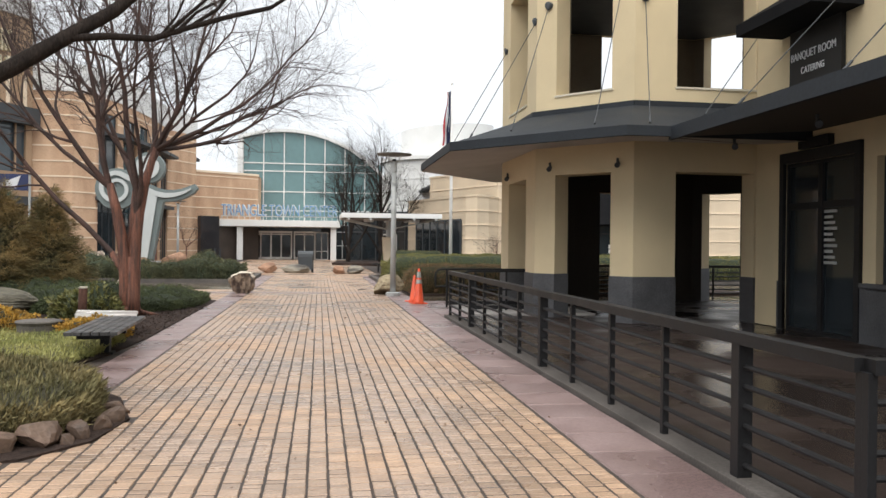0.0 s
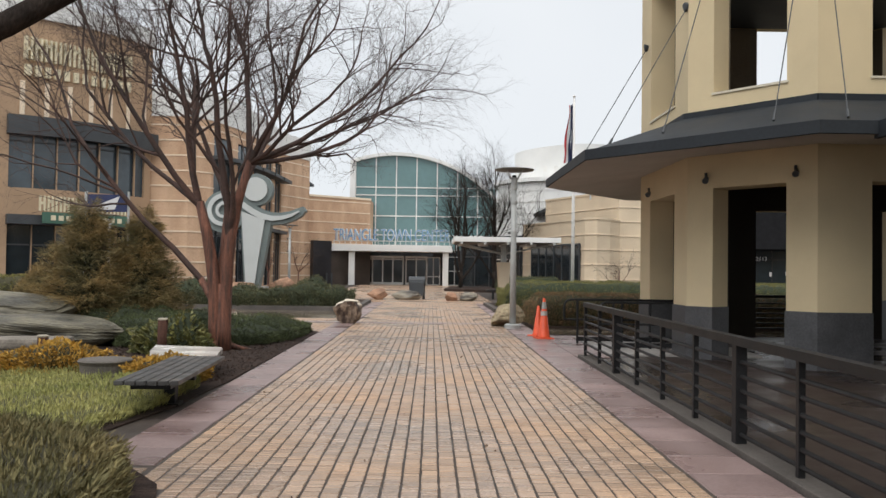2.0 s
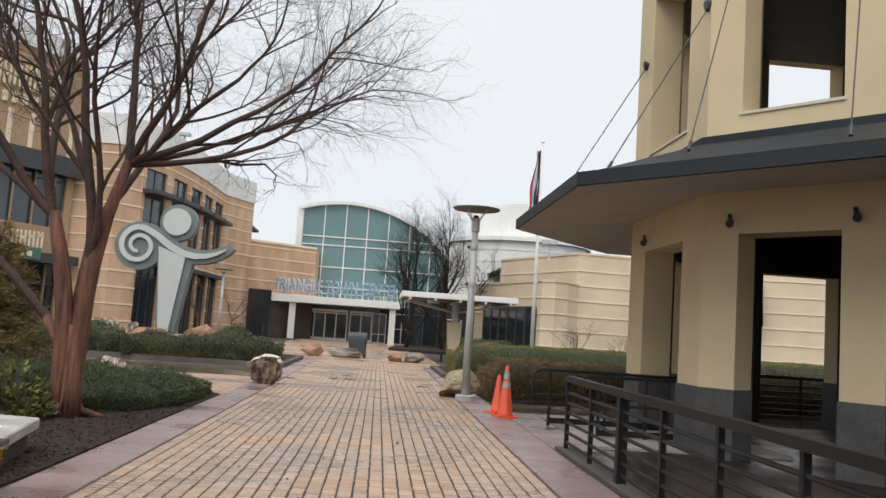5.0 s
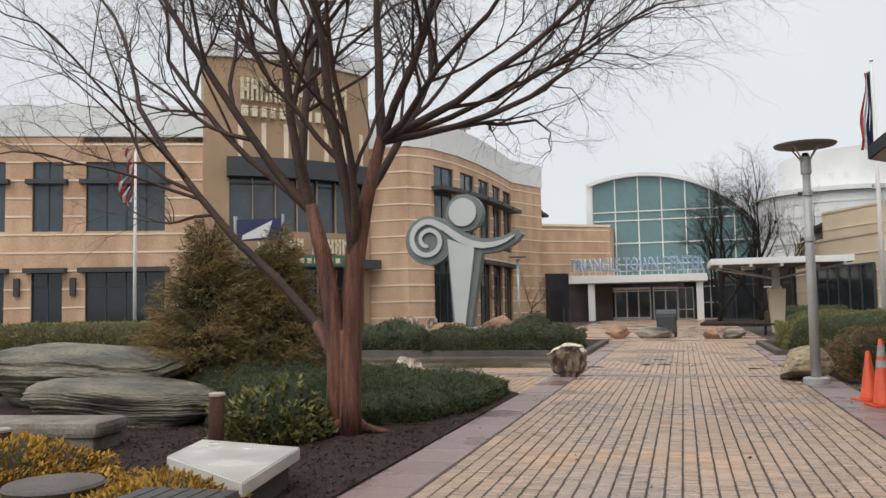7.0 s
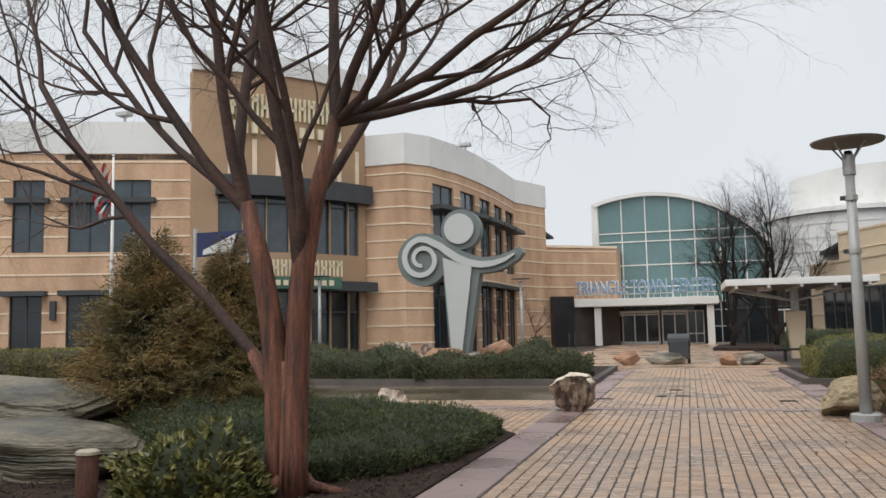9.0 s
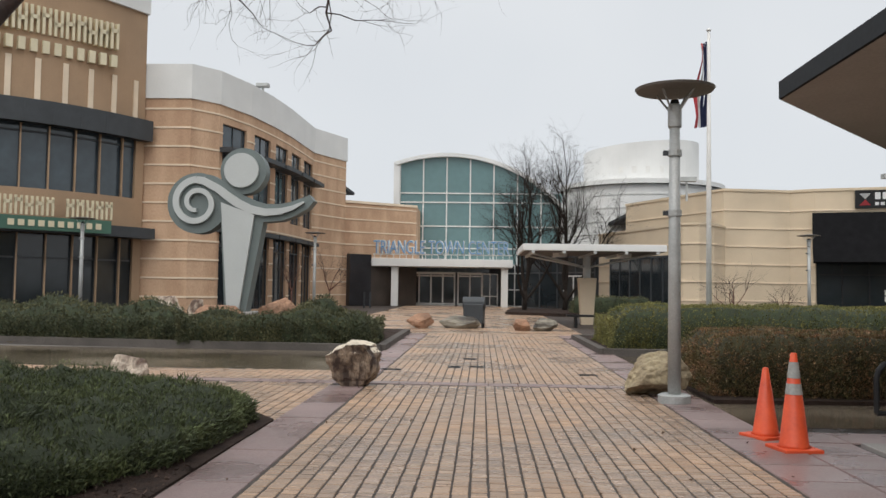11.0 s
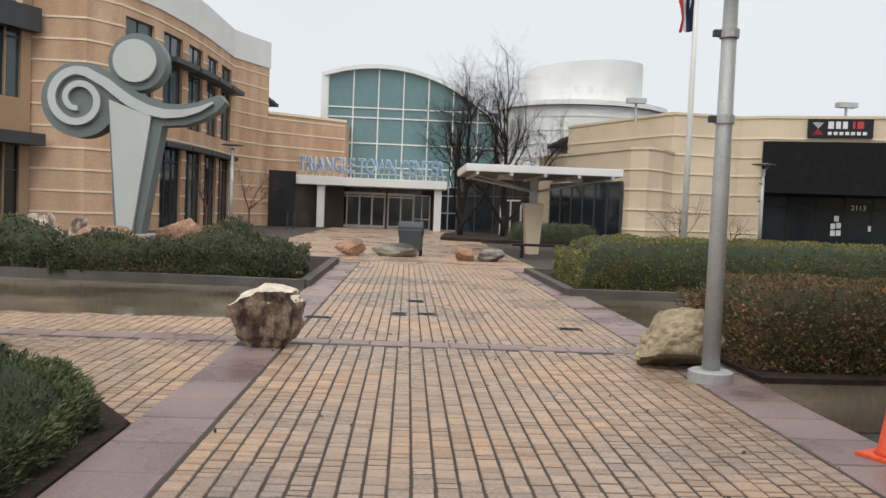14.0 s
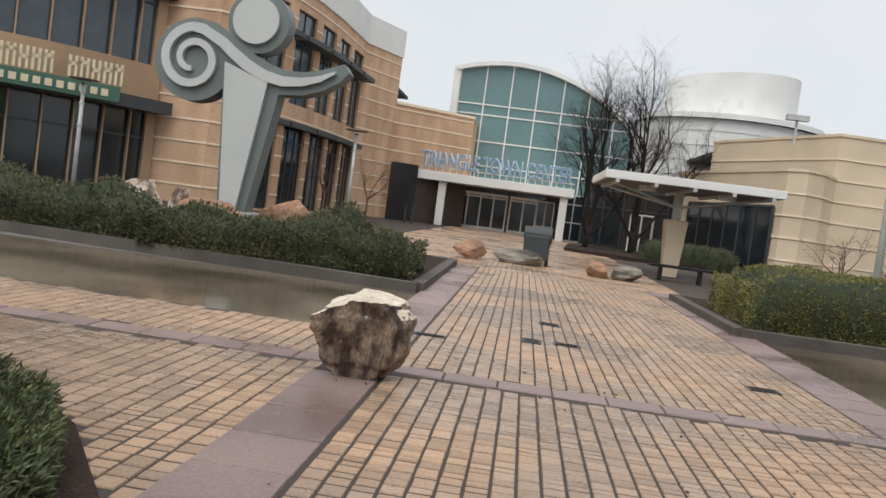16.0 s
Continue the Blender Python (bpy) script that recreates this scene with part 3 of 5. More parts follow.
    # roof slab behind the fronts closes the block
    part("roof", prism(B(), [(-46, 36), (-29, 42.3), (-23.4, 44.6), (-17.2, 51.3), (-13.6, 56), (-12.8, 65), (-12.6, 68), (-12.6, 90), (-46, 90)], 10.1, 10.35), M_ROOF, house)
    return house


bookshop()


# ---- mall entrance ----
def mall():
    house = thing("mall_entrance", "mall entrance with arched teal glass front and white canopy", "building")
    n, W = on_wall((-10.3, 71.4), (-5.4, 75.0))
    wl_ = B()
    wall_with(wl_, W, n, 0, 7.55, 0.45, [])
    wing = part("wall", wl_, M_TAN, house, "tan brick wing wall")
    stripes(wing, W, n, 0.75, 7.4, 0.92, [])
    part("coping", wbox(B(), W, 0, n + 0.05, -0.1, 0.08, 7.5, 7.68), M_STRIPE, house)
    part("wall", box(B(), -5.85, -5.4, 75.0, 79.0, 0, 7.6), M_TAN, house)
    part("dark_wall", wbox(B(), W, 0.15, 1.9, 0.06, 0.6, 0, 3.75), mat("black_granite", (0.02, 0.02, 0.024), 0.3, 0.3, 1, 20, 0.02), house, "polished black stone wall")
    part("dark_wall", wbox(B(), W, 1.95, 6.0, 0.06, 0.3, 0, 2.9), mat("dark_brown_stone", (0.06, 0.045, 0.036), 0.5, 0.3, 1, 20, 0.05), house, "dark brown stone facing under the canopy")
    # arch: glass, mullions and white rim
    cx, top, rad = -3.2, 12.1, 12.5
    zt = lambda x: top - rad + math.sqrt(rad * rad - (x - cx) ** 2)
    xs = [-7.1 + 1.92 * k for k in range(8)]
    xs[-1] = 6.1
    frame_ob = part("curtain_wall", box(B(), -7.1, 6.1, 78.9, 79.05, 2.9, 3.0), M_WPAINT, house, "white mullions of the glass front")
    for x in xs:
        part("mullion", box(B(), x - 0.05, x + 0.05, 78.9, 79.05, 3.0, zt(x)), M_WPAINT, frame_ob)
    zs = [3.0, 4.6, 6.4, 8.35, 9.1]
    for z in zs[1:]:
        part("transom", box(B(), -7.1, 6.1 if z < 8.8 else 5.4, 78.92, 79.03, z - 0.05, z + 0.05), M_WPAINT, frame_ob)
    for a, b in zip(xs, xs[1:]):
        for c, d in zip(zs, zs[1:]):
            part("pane", box(B(), a, b, 79.0, 79.02, c, d), M_GLASS, frame_ob)
        g = B()
        poly = [(a, 9.1), (b, 9.1)] + [(b + (a - b) * k / 4, max(9.12, zt(b + (a - b) * k / 4))) for k in range(5)]
        fa = [g.verts.new((x, 79.0, z)) for x, z in poly]
        bk = [g.verts.new((x, 79.02, z)) for x, z in poly]
        g.faces.new(fa)
        g.faces.new(bk[::-1])
        for i in range(len(poly)):
            j = (i + 1) % len(poly)
            g.faces.new((fa[j], fa[i], bk[i], bk[j]))
        part("pane", g, M_GLASS, frame_ob)
    rim = B()
    pr = [(x, zt(x)) for x in [-7.4 + 0.55 * k for k in range(26)]]
    for (x0, z0), (x1, z1) in zip(pr, pr[1:]):
        beam(rim, (x0, 79.0, z0 + 0.12), (x1, 79.0, z1 + 0.12), 0.9, 0.3)
    box(rim, -7.6, -7.1, 78.7, 79.6, 0, zt(-7.1) + 0.15)
    part("arch_rim", rim, M_WHITE, house, "white arched rim")
    v = B()
    for (x0, z0), (x1, z1) in zip(pr, pr[1:]):
        v.faces.new([v.verts.new(p) for p in ((x0, 79.2, z0), (x1, 79.2, z1), (x1, 95, z1), (x0, 95, z0))])
    part("vault_roof", v, M_WHITE, house)
    part("wall", box(B(), 5.8, 12, 79.0, 79.5, 0, 8.2), M_WHITE, house, "white wall beside the arch")
    # canopy with posts
    part("canopy", box(B(), -8.46, 1.95, 72.3, 79.0, 2.93, 3.5, 0.03), M_WHITE, house, "white projecting canopy")
    rail = B()
    box(rail, -8.35, 1.9, 72.5, 72.58, 3.78, 3.85)
    for k in range(22):
        box(rail, -8.3 + k * 0.475, -8.25 + k * 0.475, 72.51, 72.57, 3.49, 3.8)
    part("sign_rail", rail, M_WPAINT, house)
    for x in (-6.75, 1.36):
        part("post", box(B(), x - 0.25, x + 0.25, 72.6, 73.1, 0, 2.96), M_WHITE, house)
    for bold, m_, dy in ((-0.02, M_LBLUE, -0.16), (0.03, M_WPAINT, 0.0)):
        text_mesh("TRIANGLE TOWN CENTER", 1.42, 0.05, m_, Matrix.Translation((-3.28 + dy * 0.3, 72.52 + dy, 3.86)) @ pose(0, 0, 0, 90, 0, 0), house, "sign_letters",
                  "tall blue letters with pale edges reading Triangle Town Center" if m_ is M_LBLUE else "", width=10.0, bold=bold)
    # front with doors
    n, W = on_wall((-8.3, 76.0), (4.2, 76.0))
    fr2 = B()
    wbox(fr2, W, 0, 1.9, -0.3, 0, 0, 3.2)
    part("wall", fr2, M_DARK, house)
    window_unit(house, W, 1.9, 8.6, 2.55, 3.2, 7, (0, 1), M_DGLASS, M_DARK, 0.05, 0.1)
    for s0, k in ((2.2, 4), (6.15, 2)):
        d = window_unit(house, W, s0, s0 + k * 0.92, 0.03, 2.5, k, (0, 0.05, 0.92, 1), M_DGLASS, M_WPAINT, 0.03, 0.11, "door")
        d["label"] = "white-framed glass sliding doors"
        part("door_head", wbox(B(), W, s0 - 0.06, s0 + k * 0.92 + 0.06, -0.1, 0.1, 2.42, 2.6), M_WPAINT, d)
    window_unit(house, W, 8.05, 9.2, 0.03, 2.5, 2, (0, 0.3, 1), M_DGLASS, M_WPAINT, 0.03, 0.08)
    window_unit(house, W, 9.6, 12.4, 0.03, 3.2, 3, (0, 0.4, 0.8, 1), M_DGLASS, M_STEEL, 0.03, 0.08)
    part("wall", wbox(B(), W, 0, 12.5, -0.4, -0.3, 0, 3.2), M_DARK, house)
    return house


mall()


def drum():
    house = thing("round_tower", "white stepped drum tower with a slanting top", "building")
    cx, cy = 12.6, 80.0

    def cyl(r, z0, z1, slope=0.0, seg=48, name="drum_wall", label=""):
        bm = B()
        lo = [bm.verts.new((cx + r * math.cos(2 * math.pi * k / seg), cy + r * math.sin(2 * math.pi * k / seg), z0)) for k in range(seg)]
        hi = [bm.verts.new((v.co.x, v.co.y, z1 + slope * (v.co.x - cx) / r)) for v in lo]
        bm.faces.new(hi)
        for k in range(seg):
            bm.faces.new((lo[k], lo[(k + 1) % seg], hi[(k + 1) % seg], hi[k]))
        return part(name, bm, M_WHITE, house, label)
    cyl(6.2, 0, 9.4)
    cyl(6.6, 9.4, 9.75, name="cornice")
    for z in (5.6, 6.6, 7.6, 8.6):
        cyl(6.25, z, z + 0.1, name="band")
    cyl(4.6, 9.75, 12.9, 0.35, label="plain white upper drum")
    for k in (-1.1, -0.2):
        a = radians(-90) + k * 0.5
        part("panel", beam(B(), (cx + 4.58 * math.cos(a), cy + 4.58 * math.sin(a), 10.7), (cx + 4.58 * math.cos(a + 0.3), cy + 4.58 * math.sin(a + 0.3), 10.7), 0.1, 0.5), M_WPAINT, house)
    return house


drum()


def shops():
    house = thing("shop_building", "pale cream block building with horizontal ribs and a black awning", "building")
    # low block with dark glazing behind the shelter
    for pts, z1 in (([(7.3, 66.0), (10.3, 56.0), (11.0, 55.4), (12.0, 56.2), (13.2, 58.2)], 4.9), ([(9.2, 67.0), (13.0, 58.0), (16.8, 58.6), (17.9, 57.85), (26.6, 54.8), (50.0, 47.0)], 6.98)):
        for i, (a, b) in enumerate(zip(pts, pts[1:])):
            n, W = on_wall(a, b)
            holes = [(0.0, 6.6, 0.0, 3.9)] if (z1 > 6 and i == 3) else [(4.9, 8.4, 0.0, 3.4)] if (z1 > 6 and i == 4) else []
            w = B()
            wall_with(w, W, n, 0, z1, 0.4, holes)
            wo = part("wall", w, M_CREAM2, house)
            stripes(wo, W, n, 0.9, z1 - 0.3, 1.0, holes, 0.05, 0.07, "rib", M_STRIPE)
            part("coping", wbox(B(), W, -0.02, n + 0.02, -0.42, 0.06, z1, z1 + 0.14), M_CREAM2, house)
    part("roof", prism(B(), [(9.2, 67), (13.0, 58.2), (16.8, 58.8), (50, 47.2), (50, 80), (9.2, 80)], 6.3, 6.5), M_ROOF, house)
    n, W = on_wall((17.9, 57.85), (26.6, 54.8))
    sf = window_unit(house, W, 0.0, 6.6, 0.02, 3.9, 5, (0, 0.62, 1), M_DGLASS, M_BLACK, 0.2, 0.08, "shop_front")
    sf["label"] = "dark glazed shop front with notices"
    aw = B()
    vs = [aw.verts.new(W(s, nn, z)) for s in (-0.15, 6.75) for nn, z in ((0.01, 5.78), (0.25, 5.78), (1.3, 3.08), (1.2, 3.0), (0.01, 3.85))]
    for qd in ((0, 1, 2, 3, 4), (9, 8, 7, 6, 5), (0, 5, 6, 1), (1, 6, 7, 2), (2, 7, 8, 3), (3, 8, 9, 4), (4, 9, 5, 0)):
        aw.faces.new([vs[i] for i in qd])
    part("awning", aw, M_FABRIC, house, "large black sloping awning")
    n4, W4 = on_wall((26.6, 54.8), (50.0, 47.0))
    sf2 = window_unit(house, W4, 4.9, 8.4, 0.02, 3.4, 3, (0, 0.7, 1), M_DGLASS, M_BLACK, 0.2, 0.08, "shop_front")
    sf2["label"] = "dark glazed shop front under a small awning"
    aw2 = B()
    vs = [aw2.verts.new(W4(s, nn, z)) for s in (4.75, 8.6) for nn, z in ((0.01, 4.7), (0.15, 4.7), (1.2, 3.35), (1.15, 3.1), (0.01, 3.3))]
    for qd in ((0, 1, 2, 3, 4), (9, 8, 7, 6, 5), (0, 5, 6, 1), (1, 6, 7, 2), (2, 7, 8, 3), (3, 8, 9, 4), (4, 9, 5, 0)):
        aw2.faces.new([vs[i] for i in qd])
    part("awning", aw2, M_FABRIC, house, "small black sloping awning")
    sg = part("sign_panel", wbox(B(), W, 1.95, 5.0, 0.02, 0.2, 6.0, 6.95), M_BLACK, house, "black shop sign with red and white shapes")
    for zz, m_ in ((6.78, M_CLOTHW), (6.14, M_RED)):
        e = B()
        e.faces.new([e.verts.new(W(*p)) for p in ((2.15, 0.215, zz), (2.7, 0.215, zz), (2.43, 0.215, 6.46))])
        bmesh.ops.solidify(e, geom=e.faces[:], thickness=0.01)
        part("emblem", e, m_, sg)
    for s0, s1, m_ in ((2.9, 3.16, M_CLOTHW), (3.26, 3.48, M_CLOTHW), (3.58, 3.8, M_CLOTHW), (4.05, 4.15, M_RED), (4.25, 4.55, M_RED)):
        part("sign_bar", wbox(B(), W, s0, s1, 0.2, 0.22, 6.46, 6.82), m_, sg)
    for k in range(7):
        part("sign_bar", wbox(B(), W, 2.9 + k * 0.27, 3.08 + k * 0.27, 0.2, 0.22, 6.14, 6.3), M_CLOTHW, sg)
    rot = Matrix.Rotation(math.atan2(-2.8, 8.0), 4, "Z") @ pose(0, 0, 0, 90, 0, 0)
    text_mesh("2113", 0.36, 0.01, M_CLOTHW, Matrix.Translation(W(4.6, -0.12, 2.35)) @ rot, sf, "house_number")
    for s, z in ((3.35, 1.0), (3.62, 1.02), (3.35, 1.35), (3.62, 1.4), (3.5, 1.75), (5.1, 1.3), (6.1, 1.35)):
        part("notice", wbox(B(), W, s, s + 0.22, -0.19, -0.18, z, z + 0.28), M_WPAINT, sf)
    # dark glazing of the low block
    n, W = on_wall((7.3, 66.0), (10.3, 56.0))
    for s0, s1 in ((2.0, 9.9),):
        window_unit(house, W, s0, s1, 0.05, 3.3, 6, (0, 1), M_DGLASS, M_DARK, -0.12, 0.1)
    n, W = on_wall((2.6, 72.0), (7.3, 66.0))
    wg = B()
    wall_with(wg, W, n, 0, 4.2, 0.3, [])
    part("wall", wg, M_DARK, house)
    window_unit(house, W, 0.3, n - 0.2, 0.05, 3.6, 4, (0, 0.7, 1), M_DGLASS, M_DARK, -0.12, 0.1)
    window_unit(house, W, n - 3.0, n - 1.2, 0.05, 2.3, 2, (0, 1), M_DGLASS, M_WPAINT, -0.2, 0.09, "door")
    for x, y in ((11.2, 58.9), (21.6, 57.0)):
        fl = part("roof_flood", box(B(), x - 0.5, x + 0.5, y - 0.25, y + 0.2, 7.6, 7.85), M_STEEL, house)
        part("stem", box(B(), x - 0.05, x + 0.05, y - 0.05, y + 0.05, 6.5, 7.6), M_STEEL, fl)
    return house


shops()


# ---- left planting bed ----
BED = [(-2.5, 20.9), (-2.52, 12.4), (-2.62, 10.5), (-2.85, 8.95), (-2.35, 8.1), (-1.75, 7.3), (-1.45, 6.3), (-1.55, 5.5), (-1.9, 5.0), (-3.0, 4.6), (-6, 4.2), (-30, 3.5), (-30, 26.2), (-14.0, 26.2), (-14, 24), (-9.0, 24.0), (-5.2, 23.6), (-3.2, 21.9)]


def inside(poly, x, y):
    hit = False
    for (x0, y0), (x1, y1) in zip(poly, poly[1:] + poly[:1]):
        if (y0 > y) != (y1 > y) and x < (x1 - x0) * (y - y0) / (y1 - y0) + x0:
            hit = not hit
    return hit


def in_left_bed(x, y):
    return inside(BED, x, y)


flat_poly("ground", BED, -0.05, 0.018, M_MULCH, "dark mulched planting bed", "planting bed")


def fbm(x, y, z=0.0):
    return noise.fractal(Vector((x, y, z)), 1.0, 2.0, 4)


def scatter(name, points, material, parent, size, slim=0.5, up=0.3, seed=1, kind="stuff", bend=False):
    """Small leaves at points (place, outward direction): two-triangle blades, each turned and sized at random."""
    rng = random.Random(seed)
    verts, faces = [], []
    for p, o in points:
        d = (Vector(o) + Vector((rng.gauss(0, 0.5), rng.gauss(0, 0.5), rng.gauss(0, 0.4) + up))).normalized()
        s = d.cross(Vector((rng.gauss(0, 1), rng.gauss(0, 1), rng.gauss(0, 1)))).normalized()
        h = size * rng.uniform(0.6, 1.4)
        w = h * slim * 0.5
        b = len(verts)
        p = Vector(p)
        q = s.cross(d) * h * 0.18
        verts += [p[:], (p + d * h * 0.5 + s * w + q)[:], (p + d * h)[:], (p + d * h * 0.5 - s * w + q)[:]]
        faces.append((b, b + 1, b + 2, b + 3))
    me = bpy.data.meshes.new(name)
    me.from_pydata(verts, [], faces)
    me.materials.append(material)
    ob = new(name, me)
    ob.parent = parent
    return tagged(ob, kind=kind) if kind else ob


def cushion(poly, h, z0=0.0, edge=0.5, rough=0.12, freq=1.3):
    """A height function over a plan polygon: rises from its rim to h, uneven."""
    def z(x, y):
        d = 99.0
        for (x0, y0), (x1, y1) in zip(poly, poly[1:] + poly[:1]):
            ex, ey = x1 - x0, y1 - y0
            t = max(0, min(1, ((x - x0) * ex + (y - y0) * ey) / (ex * ex + ey * ey)))
            d = min(d, math.hypot(x - x0 - ex * t, y - y0 - ey * t))
        k = min(1.0, d / edge)
        return z0 + h * (1 - (1 - k) ** 2.6) + rough * fbm(x * freq, y * freq, h) * (0.3 + 0.7 * k)
    return z


def planting(name, label, category, poly, h, material, core, leaf, n, z0=0.0, edge=0.5, rough=0.12, slim=0.5, up=0.3, seed=1, freq=1.3, group="", side=0.35):
    """A hedge or mat of foliage: an uneven core and many leaves on it."""
    rng = random.Random(seed)
    z = cushion(poly, h, z0, edge, rough, freq)
    xs, ys = [p[0] for p in poly], [p[1] for p in poly]
    x0, x1, y0, y1 = min(xs), max(xs), min(ys), max(ys)
    root = thing(name, label, category, group)
    step = max(0.12, min(0.45, (x1 - x0) / 50))
    bm, grid = B(), {}
    nx, ny = int((x1 - x0) / step) + 2, int((y1 - y0) / step) + 2
    for i in range(nx):
        for j in range(ny):
            x, y = x0 + i * step, y0 + j * step
            if inside(poly, x, y):
                grid[i, j] = bm.verts.new((x, y, max(z0 - 0.02, z(x, y) - leaf * 0.5)))
    for i, j in list(grid):
        q = [(i, j), (i + 1, j), (i + 1, j + 1), (i, j + 1)]
        if all(k in grid for k in q):
            bm.faces.new([grid[k] for k in q])
    rim = [e for e in bm.edges if e.is_boundary]
    r = bmesh.ops.extrude_edge_only(bm, edges=rim)
    for v in r["geom"]:
        if isinstance(v, bmesh.types.BMVert):
            v.co.z = z0 - 0.03
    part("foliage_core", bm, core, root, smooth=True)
    pts = []
    while len(pts) < n:
        x, y = rng.uniform(x0, x1), rng.uniform(y0, y1)
        if not inside(poly, x, y):
            continue
        t = z(x, y)
        e = 0.08
        nrm = Vector((z(x - e, y) - z(x + e, y), z(x, y - e) - z(x, y + e), 2 * e))
        steep = nrm.xy.length / (nrm.length + 1e-6)
        pts.append(((x, y, t - rng.random() * leaf * 0.6), nrm.normalized()))
        if steep > 0.5 and rng.random() < side * 4:
            for _ in range(int(2 + 6 * steep)):
                o = nrm.normalized()
                f = rng.random()
                pts.append(((x + o.x * 0.03, y + o.y * 0.03, z0 + (t - z0) * f), (o.x, o.y, 0.2)))
    # leaves down the rim
    per = list(zip(poly, poly[1:] + poly[:1]))
    lens = [math.hypot(b[0] - a[0], b[1] - a[1]) for a, b in per]
    for _ in range(int(n * side)):
        (ax, ay), (bx, by) = rng.choices(per, lens)[0]
        f = rng.random()
        x, y = ax + (bx - ax) * f, ay + (by - ay) * f
        ox, oy = by - ay, ax - bx
        m = math.hypot(ox, oy)
        zz = rng.random() * h * 0.75
        cx_, cy_ = sum(xs) / len(xs), sum(ys) / len(ys)
        k = -1 if inside(poly, x + ox / m * 0.05, y + oy / m * 0.05) else 1
        ins = 0.02 + 0.1 * rng.random() + 0.12 * fbm(x * 2, y * 2, zz * 2)
        pts.append(((x - k * ox / m * ins, y - k * oy / m * ins, z0 + zz), (k * ox / m, k * oy / m, 0.2)))
    scatter("foliage", pts, material, root, leaf, slim, up, seed)
    return root


# M_CORE and M_CORE_B are dark to give the shade between leaves
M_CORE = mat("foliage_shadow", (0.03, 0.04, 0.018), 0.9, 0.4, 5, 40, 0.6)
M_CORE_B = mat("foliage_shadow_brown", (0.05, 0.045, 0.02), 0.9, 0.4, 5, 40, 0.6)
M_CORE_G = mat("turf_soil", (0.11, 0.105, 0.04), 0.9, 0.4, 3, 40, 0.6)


def kerb_bed(name, poly, label):
    """A raised bed: concrete kerb all round and mulch inside."""
    bed = thing(name, label, "planting bed", kind="structure")
    for (x0, y0), (x1, y1) in zip(poly, poly[1:] + poly[:1]):
        part("kerb", beam(B(), (x0, y0, 0.03), (x1, y1, 0.03), 0.2, 0.2), M_KERB, bed)
    part("soil", prism(B(), poly, -0.05, 0.1), M_MULCH, bed)


LBED = [(-2.55, 30.75), (-2.6, 37.8), (-26.0, 40.5), (-26.0, 32.7)]
RBED = [(2.48, 30.8), (2.45, 36.3), (30.0, 37.2), (30.0, 31.6)]
kerb_bed("ground_bed", LBED[::-1], "kerbed bed with hedges and rocks")
kerb_bed("ground_bed", RBED, "kerbed bed with a clipped hedge")
flat_poly("road", [(2.74, 21.3), (14, 21.3), (14, 26.2), (2.74, 26.2)], -0.03, -0.006, M_ASPH, "wet dark asphalt before the near hedge", "road")
flat_poly("ground", [(2.78, 23.0), (14, 23.6), (14, 26.2), (2.78, 26.2)], -0.03, 0.05, M_MULCH, "mulched strip under the near hedge", "planting bed")

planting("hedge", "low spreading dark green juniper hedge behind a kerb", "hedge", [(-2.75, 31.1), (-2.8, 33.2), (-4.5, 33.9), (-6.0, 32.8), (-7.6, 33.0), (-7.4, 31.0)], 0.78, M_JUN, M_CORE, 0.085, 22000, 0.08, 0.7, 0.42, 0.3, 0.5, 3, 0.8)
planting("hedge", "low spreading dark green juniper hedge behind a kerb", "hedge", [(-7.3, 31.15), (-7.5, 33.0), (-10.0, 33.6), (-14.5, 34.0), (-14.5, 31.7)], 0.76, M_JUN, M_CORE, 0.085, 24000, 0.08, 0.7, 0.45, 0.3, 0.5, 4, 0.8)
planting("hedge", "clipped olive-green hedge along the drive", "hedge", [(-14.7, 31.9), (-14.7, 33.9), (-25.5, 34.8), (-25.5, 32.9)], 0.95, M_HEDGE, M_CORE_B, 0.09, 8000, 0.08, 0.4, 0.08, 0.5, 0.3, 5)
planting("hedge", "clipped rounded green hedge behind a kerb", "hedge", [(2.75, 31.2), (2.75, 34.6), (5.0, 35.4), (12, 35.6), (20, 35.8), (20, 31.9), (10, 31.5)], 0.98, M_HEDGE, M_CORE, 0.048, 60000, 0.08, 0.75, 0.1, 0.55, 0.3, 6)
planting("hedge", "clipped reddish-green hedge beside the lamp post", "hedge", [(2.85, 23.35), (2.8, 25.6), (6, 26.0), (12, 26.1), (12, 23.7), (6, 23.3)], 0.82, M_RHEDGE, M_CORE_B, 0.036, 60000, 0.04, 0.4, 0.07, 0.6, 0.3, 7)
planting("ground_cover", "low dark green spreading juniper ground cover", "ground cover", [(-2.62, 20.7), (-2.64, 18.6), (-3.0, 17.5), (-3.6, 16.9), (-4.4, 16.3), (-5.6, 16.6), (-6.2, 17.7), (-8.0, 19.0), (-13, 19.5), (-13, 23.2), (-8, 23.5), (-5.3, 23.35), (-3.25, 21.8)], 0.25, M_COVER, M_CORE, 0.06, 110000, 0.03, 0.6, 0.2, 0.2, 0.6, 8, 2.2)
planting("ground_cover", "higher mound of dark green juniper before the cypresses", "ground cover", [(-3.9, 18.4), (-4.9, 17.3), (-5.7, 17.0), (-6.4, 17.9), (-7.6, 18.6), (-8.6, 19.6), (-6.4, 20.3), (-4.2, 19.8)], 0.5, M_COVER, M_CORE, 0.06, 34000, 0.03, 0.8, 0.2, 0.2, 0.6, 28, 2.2)
